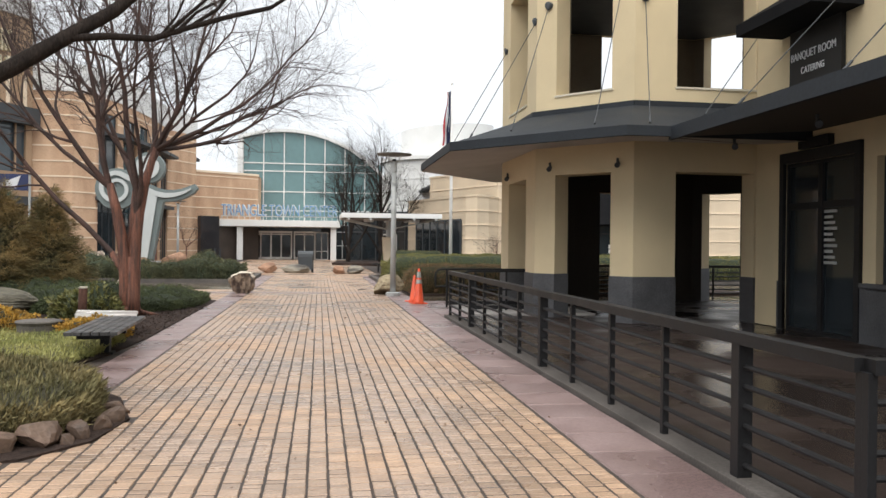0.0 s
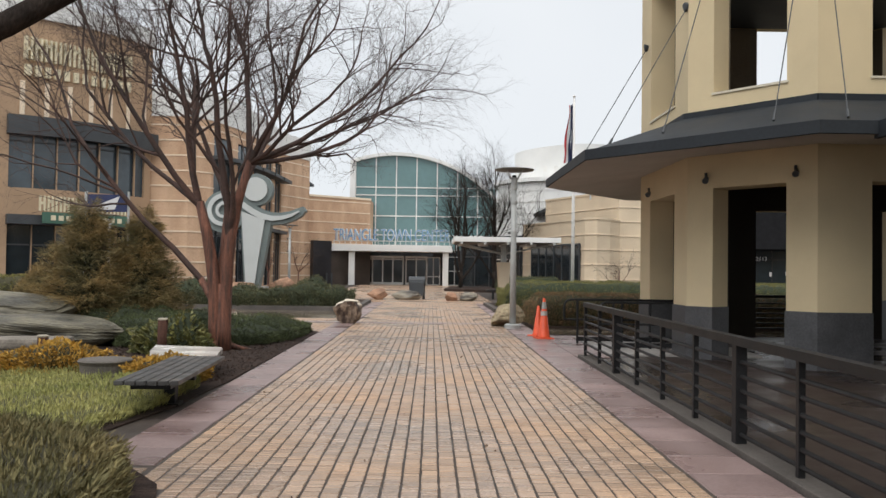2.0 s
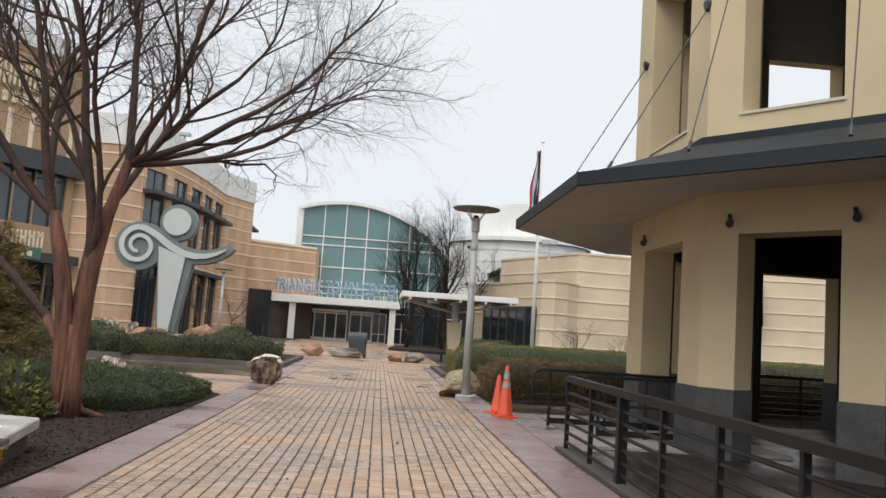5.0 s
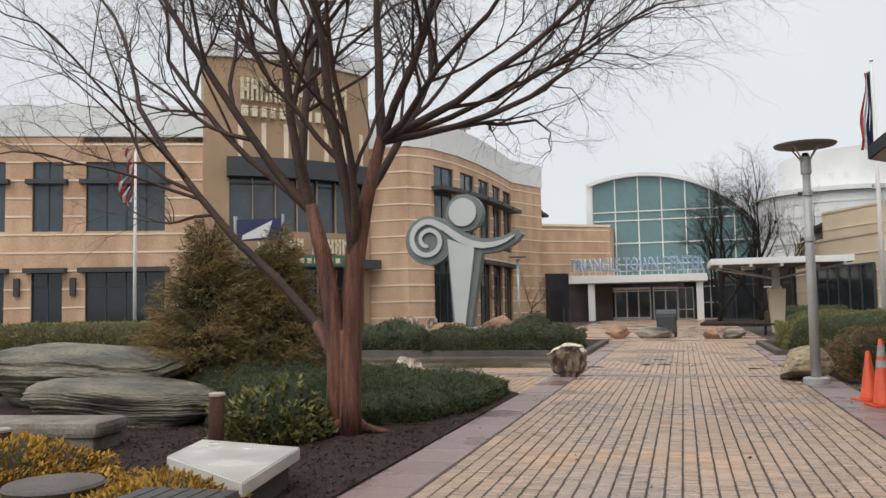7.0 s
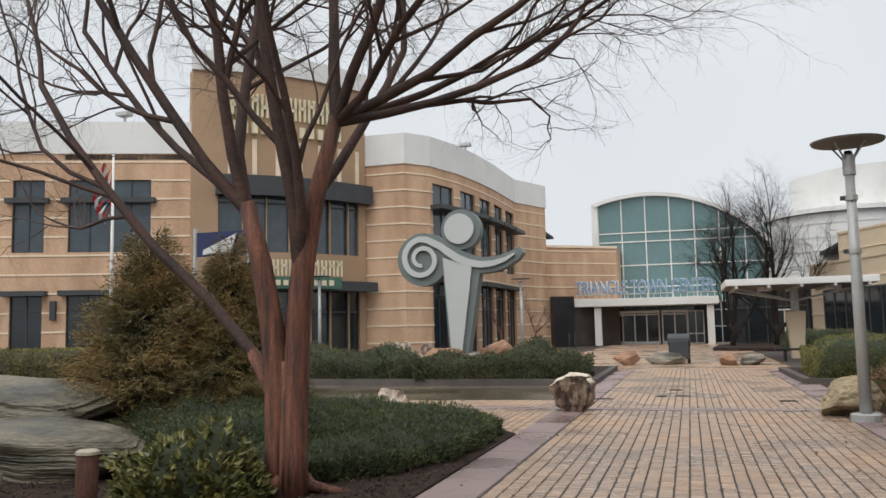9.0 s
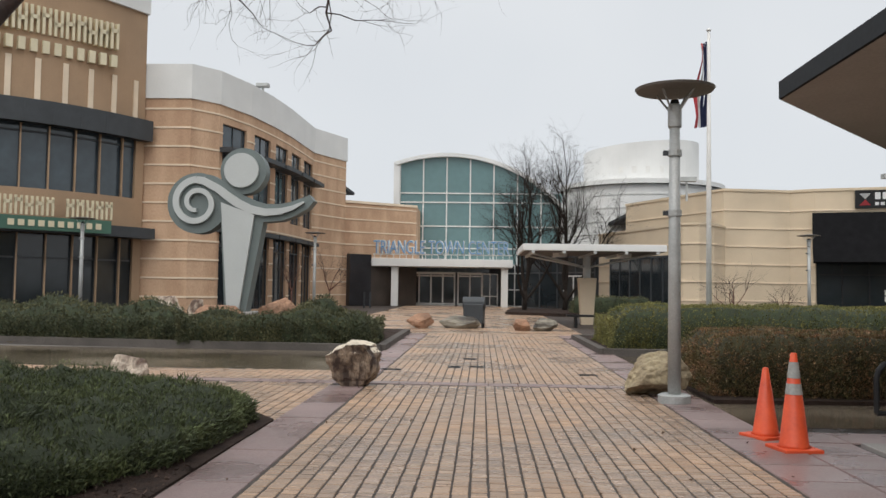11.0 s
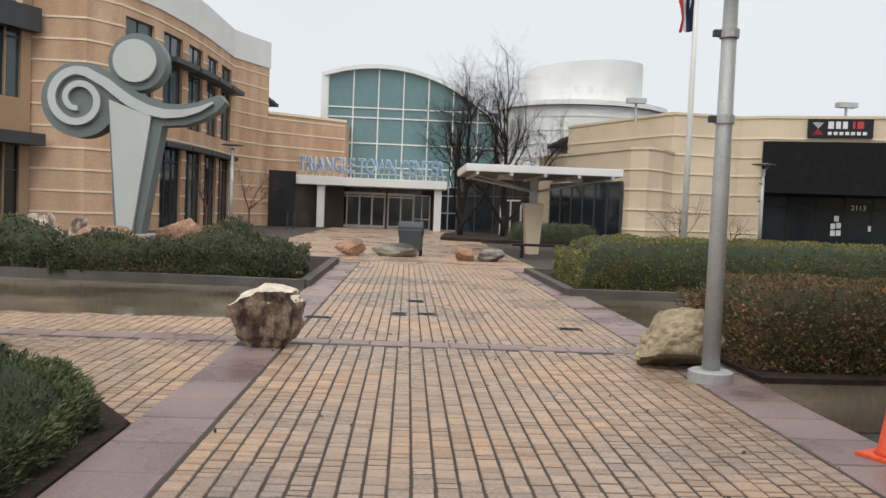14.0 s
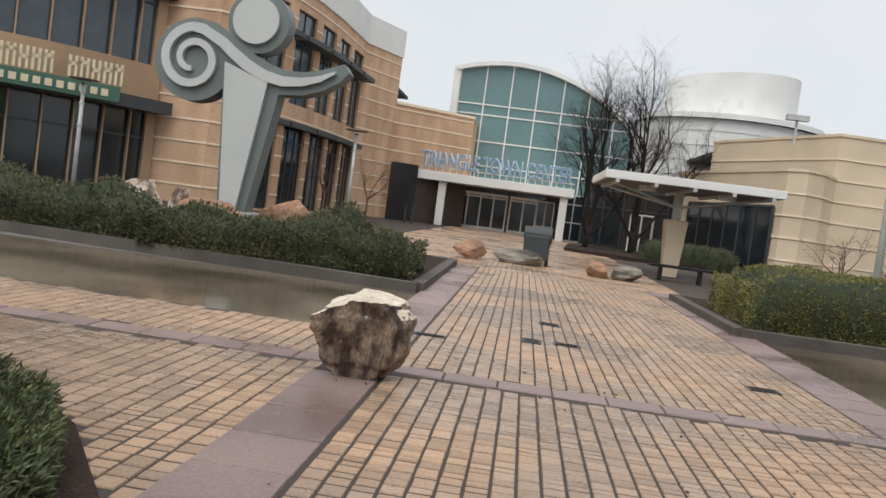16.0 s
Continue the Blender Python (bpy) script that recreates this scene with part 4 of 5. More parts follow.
M_BRSH = mat("brown_twig_leaf", (0.15, 0.105, 0.065), 0.8, 0.45, 3, 30, 0.0, tint=(0.07, 0.05, 0.034), piece=0.4)
planting("brown_shrub", "twiggy brown winter shrub behind the grass", "shrub", [(-5.35, 11.0), (-5.25, 11.6), (-5.6, 12.1), (-6.4, 12.2), (-6.9, 11.6), (-6.5, 10.8), (-5.8, 10.7)], 0.7, M_BRSH, M_CORE_B, 0.13, 9000, 0.03, 0.6, 0.3, 0.1, 0.9, 29, 2.5)
planting("lawn_patch", "patch of pale yellow-green winter grass", "grass", [(-2.75, 12.0), (-2.7, 10.5), (-2.9, 9.0), (-3.2, 8.6), (-9, 8.3), (-9, 12.6), (-4.2, 12.8)], 0.1, M_GRASS, M_CORE_G, 0.07, 32000, 0.03, 0.3, 0.04, 0.12, 1.2, 9)
M_SEDGE = mat("brown_sedge", (0.19, 0.15, 0.065), 0.8, 0.45, 2.2, 30, 0.0, tint=(0.09, 0.09, 0.036), piece=0.35)
planting("grass_clump", "mound of brownish green grass edged with stones", "grass", [(-1.95, 7.3), (-1.68, 6.3), (-1.8, 5.6), (-2.2, 5.25), (-3.2, 4.9), (-8, 4.6), (-8, 8.1), (-3.2, 8.4), (-2.5, 8.0)], 0.3, M_SEDGE, M_CORE_B, 0.09, 45000, 0.03, 0.5, 0.08, 0.14, 0.9, 10)
planting("golden_shrub", "low golden yellow shrub", "shrub", [(-3.5, 13.0), (-2.8, 12.6), (-2.85, 12.2), (-3.3, 11.95), (-3.75, 12.1), (-3.8, 12.7), (-4.3, 13.1)], 0.28, M_GOLD, M_CORE_B, 0.05, 6000, 0.03, 0.35, 0.15, 0.5, 0.5, 11, 2.5, "golden shrubs")
planting("golden_shrub", "low golden yellow shrub", "shrub", [(-4.4, 13.4), (-4.45, 12.6), (-4.8, 12.2), (-5.5, 12.3), (-5.8, 13.0), (-5.2, 13.6)], 0.36, M_GOLD, M_CORE_B, 0.05, 7000, 0.03, 0.4, 0.18, 0.5, 0.5, 12, 2.5, "golden shrubs")
M_LEAFG = mat("broad_leaf", (0.17, 0.155, 0.045), 0.45, 0.5, 6, 30, 0.0, tint=(0.07, 0.085, 0.035), piece=0.45)
planting("shrub", "green and yellow broad-leaved shrub at the tree's foot", "shrub", [(-3.75, 15.6), (-3.75, 16.2), (-4.4, 16.7), (-5.1, 16.5), (-5.0, 15.7), (-4.4, 15.3)], 0.5, M_LEAFG, M_CORE, 0.085, 2600, 0.03, 0.5, 0.3, 0.55, 0.4, 13, 2.5)


# ---- rocks ----
def rock(name, label, at, size, material, seed, rz=0.0, jag=0.28, flat=0.0, group="", sub=5, crown=None):
    """A boulder: a chipped, planed ball that sits a little in the ground."""
    rng = random.Random(seed)
    bm = B()
    bmesh.ops.create_icosphere(bm, subdivisions=sub, radius=1)
    planes = []
    for _ in range(9):
        v = Vector((rng.gauss(0, 1), rng.gauss(0, 1), rng.gauss(0.1, 0.8))).normalized()
        planes.append((v, rng.uniform(0.5, 0.74)))
    planes.append((Vector((0.06, -0.05, 1)).normalized(), 0.8 - flat * 0.2))
    for v in bm.verts:
        for nrm, d in planes:
            k = v.co.dot(nrm) - d
            if k > 0:
                v.co -= nrm * k * 0.96
        f = noise.fractal(v.co * 1.4 + Vector((seed * 3.1, 0, 0)), 0.9, 2.1, 5)
        g = noise.noise(v.co * 7 + Vector((seed, 5, 0)))
        ridge = 1 - abs(noise.noise(v.co * Vector((3.2, 3.2, 1.3)) + Vector((0, seed, 3)))) * 2
        lay = noise.noise(Vector((v.co.x * 0.7, v.co.y * 0.7, v.co.z * 6 + seed)))
        v.co *= 1 + jag * 0.4 * f + 0.03 * g + 0.05 * ridge * jag * 3 + 0.035 * lay
    lo = min(v.co.z for v in bm.verts)
    hi = max(v.co.z for v in bm.verts)
    wx = max(abs(v.co.x) for v in bm.verts)
    wy = max(abs(v.co.y) for v in bm.verts)
    for v in bm.verts:
        v.co = Vector((v.co.x / wx * size[0] / 2, v.co.y / wy * size[1] / 2, (v.co.z - lo) / (hi - lo) * (size[2] + 0.08) - 0.08))
        if v.co.z < 0.1:
            v.co.xy *= 0.94
    if crown:
        bm.normal_update()
        for f in bm.faces:
            c = f.calc_center_median()
            if f.normal.z > 0.55 and c.z > size[2] * (0.72 + 0.1 * noise.noise(c * 9)):
                f.material_index = 1
    ob = part(name, bm, material)
    if crown:
        ob.data.materials.append(crown)
    ob.matrix_basis = pose(*at, 0, 0, rz)
    return tagged(ob, label, "rock", group)


rock("boulder", "angular brown and white boulder on the walkway border", (-2.2, 24.2, 0), (0.92, 0.75, 0.66), mat("rusty_rock", (0.24, 0.18, 0.13), 0.65, 0.5, 4.0, 30, 1.0, tint=(0.055, 0.034, 0.026), wet=0.2, stretch=(2.2, 2.2, 0.8), sharp=0.1), 21, 8, 0.34, 1.0, "", 5, mat("pale_rock_face", (0.66, 0.58, 0.46), 0.75, 0.25, 5, 40, 0.5))
rock("boulder", "pale tan rounded boulder behind the lamp post", (2.2, 23.8, 0), (1.0, 0.75, 0.62), mat("pale_tan_rock", (0.40, 0.33, 0.21), 0.75, 0.4, 2.2, 18, 0.8, tint=(0.20, 0.15, 0.095)), 17, 20, 0.4, -1.2)
def ledge_rock(label, at, size, seed, rz, under):
    """A long bedded rock: a smooth pale back, strata along its flank and an undercut foot."""
    bm = B()
    bmesh.ops.create_icosphere(bm, subdivisions=6, radius=1)
    for v in bm.verts:
        x, y, z = v.co
        c = Vector((x, y, z)) / (abs(x) ** 3.4 + abs(y) ** 3.4 + abs(z) ** 3.4) ** (1 / 3.4)
        bend = 0.25 * noise.noise(Vector((x * 1.1 + seed, y * 1.1, 0)))
        h = c.z + bend
        strata = noise.noise(Vector((x * 0.8 + seed, y * 0.8, h * 7)))
        fine = noise.noise(Vector((x * 1.6, y * 1.6 + seed, h * 19)))
        flank = 1 - max(0.0, min(1.0, (c.z - 0.45) * 3))
        k = 1 + flank * (0.055 * strata + 0.022 * fine) + 0.16 * noise.noise(Vector((x * 1.3, y * 1.3 + seed, z * 0.9)))
        foot = max(0.0, min(1.0, (0.15 - c.z) * 1.6))
        k *= 1 - under * foot
        c.x, c.y = c.x * k * (1 + 0.14 * x), c.y * k
        c.z += 0.035 * noise.noise(Vector((x * 4, y * 9 + seed, 0))) + 0.12 * noise.noise(Vector((x * 1.5 + seed, y * 1.5, 2))) - 0.12 * x
        v.co = c
    lo, hi = min(v.co.z for v in bm.verts), max(v.co.z for v in bm.verts)
    for v in bm.verts:
        v.co = Vector((v.co.x * size[0] / 2, v.co.y * size[1] / 2, (v.co.z - lo) / (hi - lo) * (size[2] + 0.1) - 0.1))
    ob = part("large_rock", bm, M_LEDGE)
    ob.matrix_basis = pose(*at, 0, 0, rz)
    return tagged(ob, label, "rock", "bed rocks")


ledge_rock("broad weathered grey layered rock with an undercut foot", (-9.15, 18.5, 0), (3.3, 1.7, 0.98), 3, -6, 0.26)
ledge_rock("lower brown-grey layered rock half sunk in mulch", (-7.15, 16.9, 0), (2.6, 1.2, 0.6), 8, 4, 0.14)


M_BLOCK = mat("grey_brown_block", (0.23, 0.205, 0.17), 0.7, 0.35, 3, 30, 0.5, tint=(0.12, 0.10, 0.08))


def stone_seat():
    root = thing("stone_bench", "long grey stone bench block in the mulch", "bench", at=(-6.75, 14.95, 0.0), rz=8)
    part("top", box(B(), -1.0, 1.0, -0.33, 0.33, 0.16, 0.33, 0.06), M_BLOCK, root)
    part("support", box(B(), -0.95, 0.94, -0.28, 0.28, 0.0, 0.16, 0.02), M_BLOCK, root)


stone_seat()
rock("boulder", "small pale boulder at the edge of the ground cover", (-5.4, 23.85, 0), (0.75, 0.5, 0.42), M_TROCK, 44)
rock("boulder", "reddish rock beside the plaza", (-2.35, 40.9, 0), (1.15, 0.7, 0.55), M_RROCK, 51, 10)
rock("boulder", "long dark slab-like rock", (-0.95, 41.3, 0), (1.7, 0.7, 0.45), M_ROCK, 52, 0, 0.25, 0.8)
rock("boulder", "reddish rock beside the plaza", (1.15, 40.3, 0), (0.7, 0.5, 0.42), M_RROCK, 53)
rock("boulder", "dark grey low rock", (1.85, 40.5, 0), (1.0, 0.6, 0.45), M_ROCK, 54, 0, 0.25, 0.6)
rock("boulder", "tan rock at the sculpture's foot", (-5.75, 33.75, 0.05), (1.35, 0.9, 1.08), M_RROCK, 61, 0, 0.2)
rock("boulder", "flat reddish rock at the sculpture's foot", (-7.1, 33.6, 0.05), (1.7, 0.9, 0.85), M_RROCK, 62, 0, 0.2, 0.6)
rock("boulder", "pale rock among the junipers", (-8.8, 33.9, 0.05), (1.3, 0.8, 1.08), M_TROCK, 63)
rock("boulder", "pale rock among the junipers", (-7.9, 33.9, 0.05), (0.6, 0.5, 1.0), M_TROCK, 64)
for i, (x, y, s) in enumerate(((-1.62, 6.55, 0.2), (-1.55, 6.25, 0.22), (-1.58, 5.95, 0.2), (-1.68, 5.68, 0.24), (-1.9, 5.42, 0.3), (-2.2, 5.2, 0.36), (-2.6, 5.05, 0.34), (-1.72, 5.45, 0.13))):
    rock("edging_stone", "rounded brown edging stone half sunk in soil", (x, y, 0), (s * 1.25, s, s * 0.62), mat("edging_stone", (0.13, 0.085, 0.06), 0.6, 0.4, 4, 30, 0.4) if i == 0 else bpy.data.materials["edging_stone"], 70 + i, i * 40, 0.15, 0, "edging stones", 3)


# ---- trees ----
def grow(limbs, twigs, p, d, r, length, level, rng, spread, top):
    """One limb as a bent tube, then its forks."""
    n = 5 if level < 2 else 4 if level < 4 else 3
    pts, rad = [Vector(p)], [r]
    d = Vector(d).normalized()
    for i in range(n):
        wob = (0.10, 0.14, 0.2, 0.26, 0.3, 0.3)[level]
        lift = (0.10, 0.07, 0.03, 0.0, -0.03, -0.04)[level]
        d = (d + Vector((rng.gauss(0, wob), rng.gauss(0, wob), rng.gauss(0, wob) + lift))).normalized()
        pts.append(pts[-1] + d * length / n)
        rad.append(r * (1 - (0.45 if level < 2 else 0.6) * (i + 1) / n))
    bm = limbs if level < 3 else twigs
    tube(bm, pts, rad, (9, 7, 5, 4, 3, 3)[level], cap=False)
    if level >= top:
        return
    kids = (5, 5, 5, 4, 3)[level]
    for k in range(kids):
        f = 1.0 if k == 0 else rng.uniform(0.3, 0.98)
        i = min(n - 1, int(f * n))
        q = pts[i].lerp(pts[i + 1], f * n - i) if f < 1 else pts[-1]
        out = (pts[i + 1] - pts[i]).normalized()
        side = out.cross(Vector((rng.gauss(0, 1), rng.gauss(0, 1), rng.gauss(0, 1)))).normalized()
        a = spread * rng.uniform(0.5, 1.25) * (0.4 if k == 0 else 1)
        nd = out * math.cos(a) + side * math.sin(a)
        if level < 2 and nd.z < 0.1:
            nd.z = 0.1 + rng.random() * 0.2
        grow(limbs, twigs, q, nd, rad[i] * (0.8 if k == 0 else rng.uniform(0.45, 0.68)), length * rng.uniform(0.5, 0.72), level + 1, rng, spread, top)


def tree(name, label, at, trunk, stems, bark, twig, seed, spread=0.6, top=5, start_level=0, roots=0, base_r=0.2, limb=None, flutes=(), bole=99):
    """trunk: points and radii of the bole; stems: (point index, direction, radius, length)."""
    rng = random.Random(seed)
    root = thing(name, label, "tree", at=at)
    tr = B()
    tube(tr, [p for p, _ in trunk[:bole]], [r for _, r in trunk[:bole]], 14)
    for pts, rad in flutes:
        tube(tr, pts, rad, 12)
    for k in range(roots):
        a = rng.uniform(0, 6.28)
        l = rng.uniform(0.35, 0.75)
        c, s = math.cos(a), math.sin(a)
        tube(tr, [(0.05 * c, 0.05 * s, 0.22), (base_r * 0.9 * c, base_r * 0.9 * s, 0.08), (l * 0.7 * c, l * 0.7 * s, 0.045), (l * c, l * s + 0.05, 0.0)], [0.1, 0.06, 0.035, 0.02], 7)
    part("trunk", tr, bark, root, smooth=True)
    limbs, twigs = B(), B()
    for i, d, r, l in stems:
        grow(limbs, twigs, trunk[i][0], d, r, l, start_level, rng, spread, top)
    part("crown", limbs, limb or bark, root, "bare branching crown", smooth=True)
    tagged(part("fine_twig_mass", twigs, twig, root, "fine bare winter twigs"), kind="stuff")
    return root


tree("bare_tree", "bare multi-stemmed tree with smooth reddish brown bark", (-3.66, 16.45, 0.0),
     [((0.02, 0, -0.02), 0.2), ((0.0, 0, 0.18), 0.15), ((-0.01, 0.02, 1.2), 0.12), ((-0.35, -0.03, 1.28), 0.06), ((0.13, -0.02, 2.1), 0.08), ((-0.4, -0.05, 2.6), 0.08), ((0.46, 0.08, 3.4), 0.07), ((0.04, 0.25, 2.6), 0.06)],
     [(3, (-0.75, -0.1, 0.85), 0.058, 3.6), (4, (-0.05, 0.05, 1.4), 0.075, 3.0), (5, (-0.9, -0.35, 0.95), 0.06, 3.2), (5, (-0.55, 0.3, 1.15), 0.066, 3.1), (5, (-0.1, -0.2, 1.4), 0.064, 2.8), (5, (-0.8, 0.5, 0.7), 0.05, 3.2),
      (6, (0.1, 0.15, 1.3), 0.062, 2.6), (6, (0.5, -0.3, 1.0), 0.055, 2.4), (6, (0.9, 0.25, 0.65), 0.055, 2.5), (6, (1.0, 0.1, 0.05), 0.048, 2.3), (6, (0.85, 0.6, 0.3), 0.045, 2.3), (6, (0.8, -0.55, 0.3), 0.045, 2.1),
      (7, (0.35, 0.8, 1.0), 0.058, 3.0), (7, (-0.4, 0.6, 1.1), 0.058, 3.0), (4, (0.3, -0.5, 1.0), 0.05, 2.6)],
     M_BARK, M_TWIG, 7, 0.66, 5, 0, 7, 0.22, M_LIMB,
     [([(0.1, -0.08, -0.02), (0.09, -0.06, 0.4), (0.08, 0.0, 1.1), (0.11, 0.0, 1.6), (0.16, 0.0, 2.1), (0.27, 0.03, 2.7), (0.46, 0.08, 3.45)], [0.13, 0.115, 0.12, 0.11, 0.105, 0.085, 0.066]),
      ([(-0.1, -0.06, -0.02), (-0.09, -0.05, 0.4), (-0.1, -0.03, 1.1), (-0.17, -0.02, 1.6), (-0.26, -0.03, 2.1), (-0.4, -0.05, 2.68)], [0.13, 0.11, 0.115, 0.11, 0.1, 0.078]),
      ([(0.0, 0.1, -0.02), (0.0, 0.09, 0.5), (-0.02, 0.1, 1.2), (0.0, 0.17, 1.8), (0.04, 0.25, 2.65)], [0.13, 0.11, 0.11, 0.085, 0.06]),
      ([(-0.06, -0.02, 0.5), (-0.15, -0.02, 0.95), (-0.36, -0.03, 1.3)], [0.09, 0.08, 0.058])], 3)
tree("bare_tree", "bare dark-barked tree standing in the grass bed", (-3.05, 6.55, 0.0),
     [((0, 0, -0.02), 0.235), ((0, 0, 0.25), 0.185), ((0.02, 0, 1.2), 0.168), ((0.03, 0, 2.15), 0.172), ((0.04, 0, 2.74), 0.195), ((-0.02, 0, 3.2), 0.125), ((-0.08, 0.1, 4.1), 0.105)],
     [(4, (1.1, 0.3, 0.52), 0.085, 2.8), (4, (-0.8, 0.2, 0.9), 0.11, 2.6), (6, (0.1, 0.2, 1), 0.115, 2.4), (5, (0.35, 0.5, 1.0), 0.075, 2.2), (5, (-0.3, -0.5, 1.0), 0.075, 2.2), (3, (-0.9, -0.1, 0.45), 0.085, 1.9)],
     M_BARKD, M_TWIG, 12, 0.6, 5, 0, 0)
for k, (x, y, s, sd) in enumerate(((2.25, 61.5, 0.96, 31), (4.75, 62.5, 0.98, 32))):
    tree("bare_tree", "dark bare tree in the mulch bed before the mall", (x, y, 0.0),
         [((0, 0, -0.02), 0.16), ((0.05, 0, 0.7), 0.14), ((0.05, 0, 1.3), 0.14)],
         [(2, (-0.3, 0.1, 1.3), 0.11, 4.2 * s), (2, (0.35, -0.2, 1.3), 0.11, 4.4 * s), (2, (0.0, 0.3, 1.5), 0.11, 4.6 * s), (1, (-0.55, -0.3, 1.2), 0.09, 3.6 * s), (1, (0.8, 0.2, 1.1), 0.09, 3.8 * s)],
         M_BARKD, M_BARKD, sd, 0.55, 5)
for x, y, h, sd in ((11.6, 51.5, 1.3, 41), (15.0, 54.5, 0.8, 42), (-9.6, 62.0, 1.5, 43), (-11.0, 58.0, 1.4, 44)):
    tree("bare_shrub", "small bare multi-stemmed shrub against the wall", (x, y, 0.0),
         [((0, 0, -0.02), 0.06), ((0, 0, 0.25), 0.055), ((0, 0, 0.5 if x > 0 else 1.1), 0.05)],
         [(2, (0.6 * math.cos(a), 0.6 * math.sin(a), 1.0), 0.03, h) for a in (0.3, 1.4, 2.6, 3.9, 5.2)], M_BARK, M_TWIG, sd, 0.5, 5, 2)


def cypress(at, h, w, seed, label, plumes=230):
    """A feathery conifer: limbs that rise and arch over, each hung with thin drooping sprays."""
    rng = random.Random(seed)
    root = thing("cypress", label, "conifer", "bronze cypresses", at=at)
    part("trunk", tube(B(), [(0, 0, -0.02), (0.03, 0, h * 0.5), (0, 0.02, h * 0.95)], [0.08, 0.045, 0.012], 7), M_BARKD, root)
    limbs, pts, inner = B(), [], []
    for k in range(plumes):
        t = ((k + rng.random()) / plumes) ** 1.15
        a = k * 2.39996 + rng.uniform(-0.4, 0.4)
        d = Vector((math.cos(a), math.sin(a), 0))
        reach = w / 2 * ((1 - t) ** 0.75 * 0.94 + 0.07) * rng.uniform(0.62, 1.16)
        rise = rng.uniform(0.12, 0.34) * h * (0.45 + 0.55 * t)
        z0 = 0.04 + t * h * 0.78
        base = Vector((0, 0, z0))
        line = [base + d * reach * u + Vector((0, 0, rise * (1.7 * u - 0.8 * u * u))) for u in (0, 0.35, 0.7, 1.0)]
        if k % 3 == 0:
            tube(limbs, line, [0.014, 0.01, 0.006, 0.003], 4, False)
        side = d.cross(Vector((0, 0, 1)))
        for m in range(int(110 + 190 * reach / (w / 2))):
            u = rng.random() ** 0.6
            v = u * 3
            q = min(2, int(v))
            p = line[q].lerp(line[q + 1], v - q)
            wide = 0.05 + 0.16 * u * (1.15 - u) * 2
            off = rng.gauss(0, wide)
            drop = -abs(off) * 0.55 - abs(rng.gauss(0, 0.05))
            p = p + side * off + Vector((0, 0, drop)) + d * rng.gauss(0, 0.03)
            p.z = max(0.03, p.z)
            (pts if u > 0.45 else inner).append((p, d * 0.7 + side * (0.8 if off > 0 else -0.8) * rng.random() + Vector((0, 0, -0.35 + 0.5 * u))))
    tagged(part("fine_branching", limbs, M_BARKD, root), kind="stuff")
    scatter("foliage", pts, M_CYP, root, 0.11, 0.09, 0.0, seed)
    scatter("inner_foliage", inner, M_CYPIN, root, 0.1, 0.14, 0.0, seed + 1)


# inner needles: greener, and darkened for the shade inside the bush
M_CYPIN = mat("shaded_green_inner_cypress", (0.075, 0.075, 0.035), 0.8, 0.4, 2, 30, 0.0, tint=(0.04, 0.045, 0.022), piece=0.35)
cypress((-7.3, 19.4, 0.0), 2.85, 2.9, 91, "feathery bronze-green cypress bush", 270)
cypress((-6.2, 19.7, 0.0), 2.7, 2.3, 92, "feathery bronze-green cypress bush, greener and narrower", 230)
cypress((-8.7, 20.3, 0.0), 1.4, 2.4, 93, "low spreading bronze cypress bush", 150)


# ---- railing round the patio ----
def railing(label, a, b, posts, top=0.94, bars=6, wide=0.1):
    """Flat top rail, round bars and square posts, from a to b in plan."""
    a, b = Vector((*a, 0)), Vector((*b, 0))
    root = thing("railing", label, "railing")
    z = Vector((0, 0, 1))
    part("top_rail", beam(B(), a + z * top, b + z * top, wide, 0.075), M_BLACK, root)
    for k in range(bars):
        part("bar", tube(B(), [a + z * (0.13 + k * 0.126), b + z * (0.13 + k * 0.126)], 0.02, 8), M_BLACK, root)
    n = max(1, posts)
    for k in range(n + 1):
        p = a.lerp(b, k / n)
        w = 0.05 if k % 4 == 2 else 0.026
        part("post", box(B(), p.x - w, p.x + w, p.y - w, p.y + w, -0.02, top - 0.03, 0.004), M_BLACK, root)
    return root


railing("long black metal railing with flat top rail and round bars", (2.84, 15.9), (2.84, 2.75), 11)
railing("short black metal railing returning to the building", (2.84, 2.7), (6.6, 2.4), 3)
railing("black metal railing at the back of the tower", (5.6, 22.4), (13.2, 22.4), 6)
railing("black metal railing beyond the tower", (13.3, 22.4), (13.3, 14.6), 5)


def hoop(x0, x1, y, z, label):
    root = thing("handrail", label, "railing", "ramp handrails")
    r = 0.14
    pts = [(x0, y, z - 0.42), (x0, y, z - r)] + [(x0 + r - r * math.cos(t), y, z - r + r * math.sin(t)) for t in (0.5, 1.0, 1.57)] + [(x1, y, z)]
    part("rail", tube(B(), pts, 0.024, 8), M_BLACK, root)
    part("rail", tube(B(), [(x0, y, z - 0.42), (x1, y, z - 0.42)], 0.022, 8), M_BLACK, root)
    for x in (x0 + 0.28, (x0 + x1) / 2, x1):
        part("post", tube(B(), [(x, y, -0.02), (x, y, z)], 0.026, 8), M_BLACK, root)
    part("kick_bar", box(B(), x0 + 0.28, x1, y - 0.02, y + 0.02, 0.05, 0.14), M_BLACK, root)


hoop(2.95, 5.4, 18.9, 0.92, "black tubular ramp handrail with rounded end")
hoop(3.4, 5.4, 17.5, 0.92, "black tubular ramp handrail with rounded end")
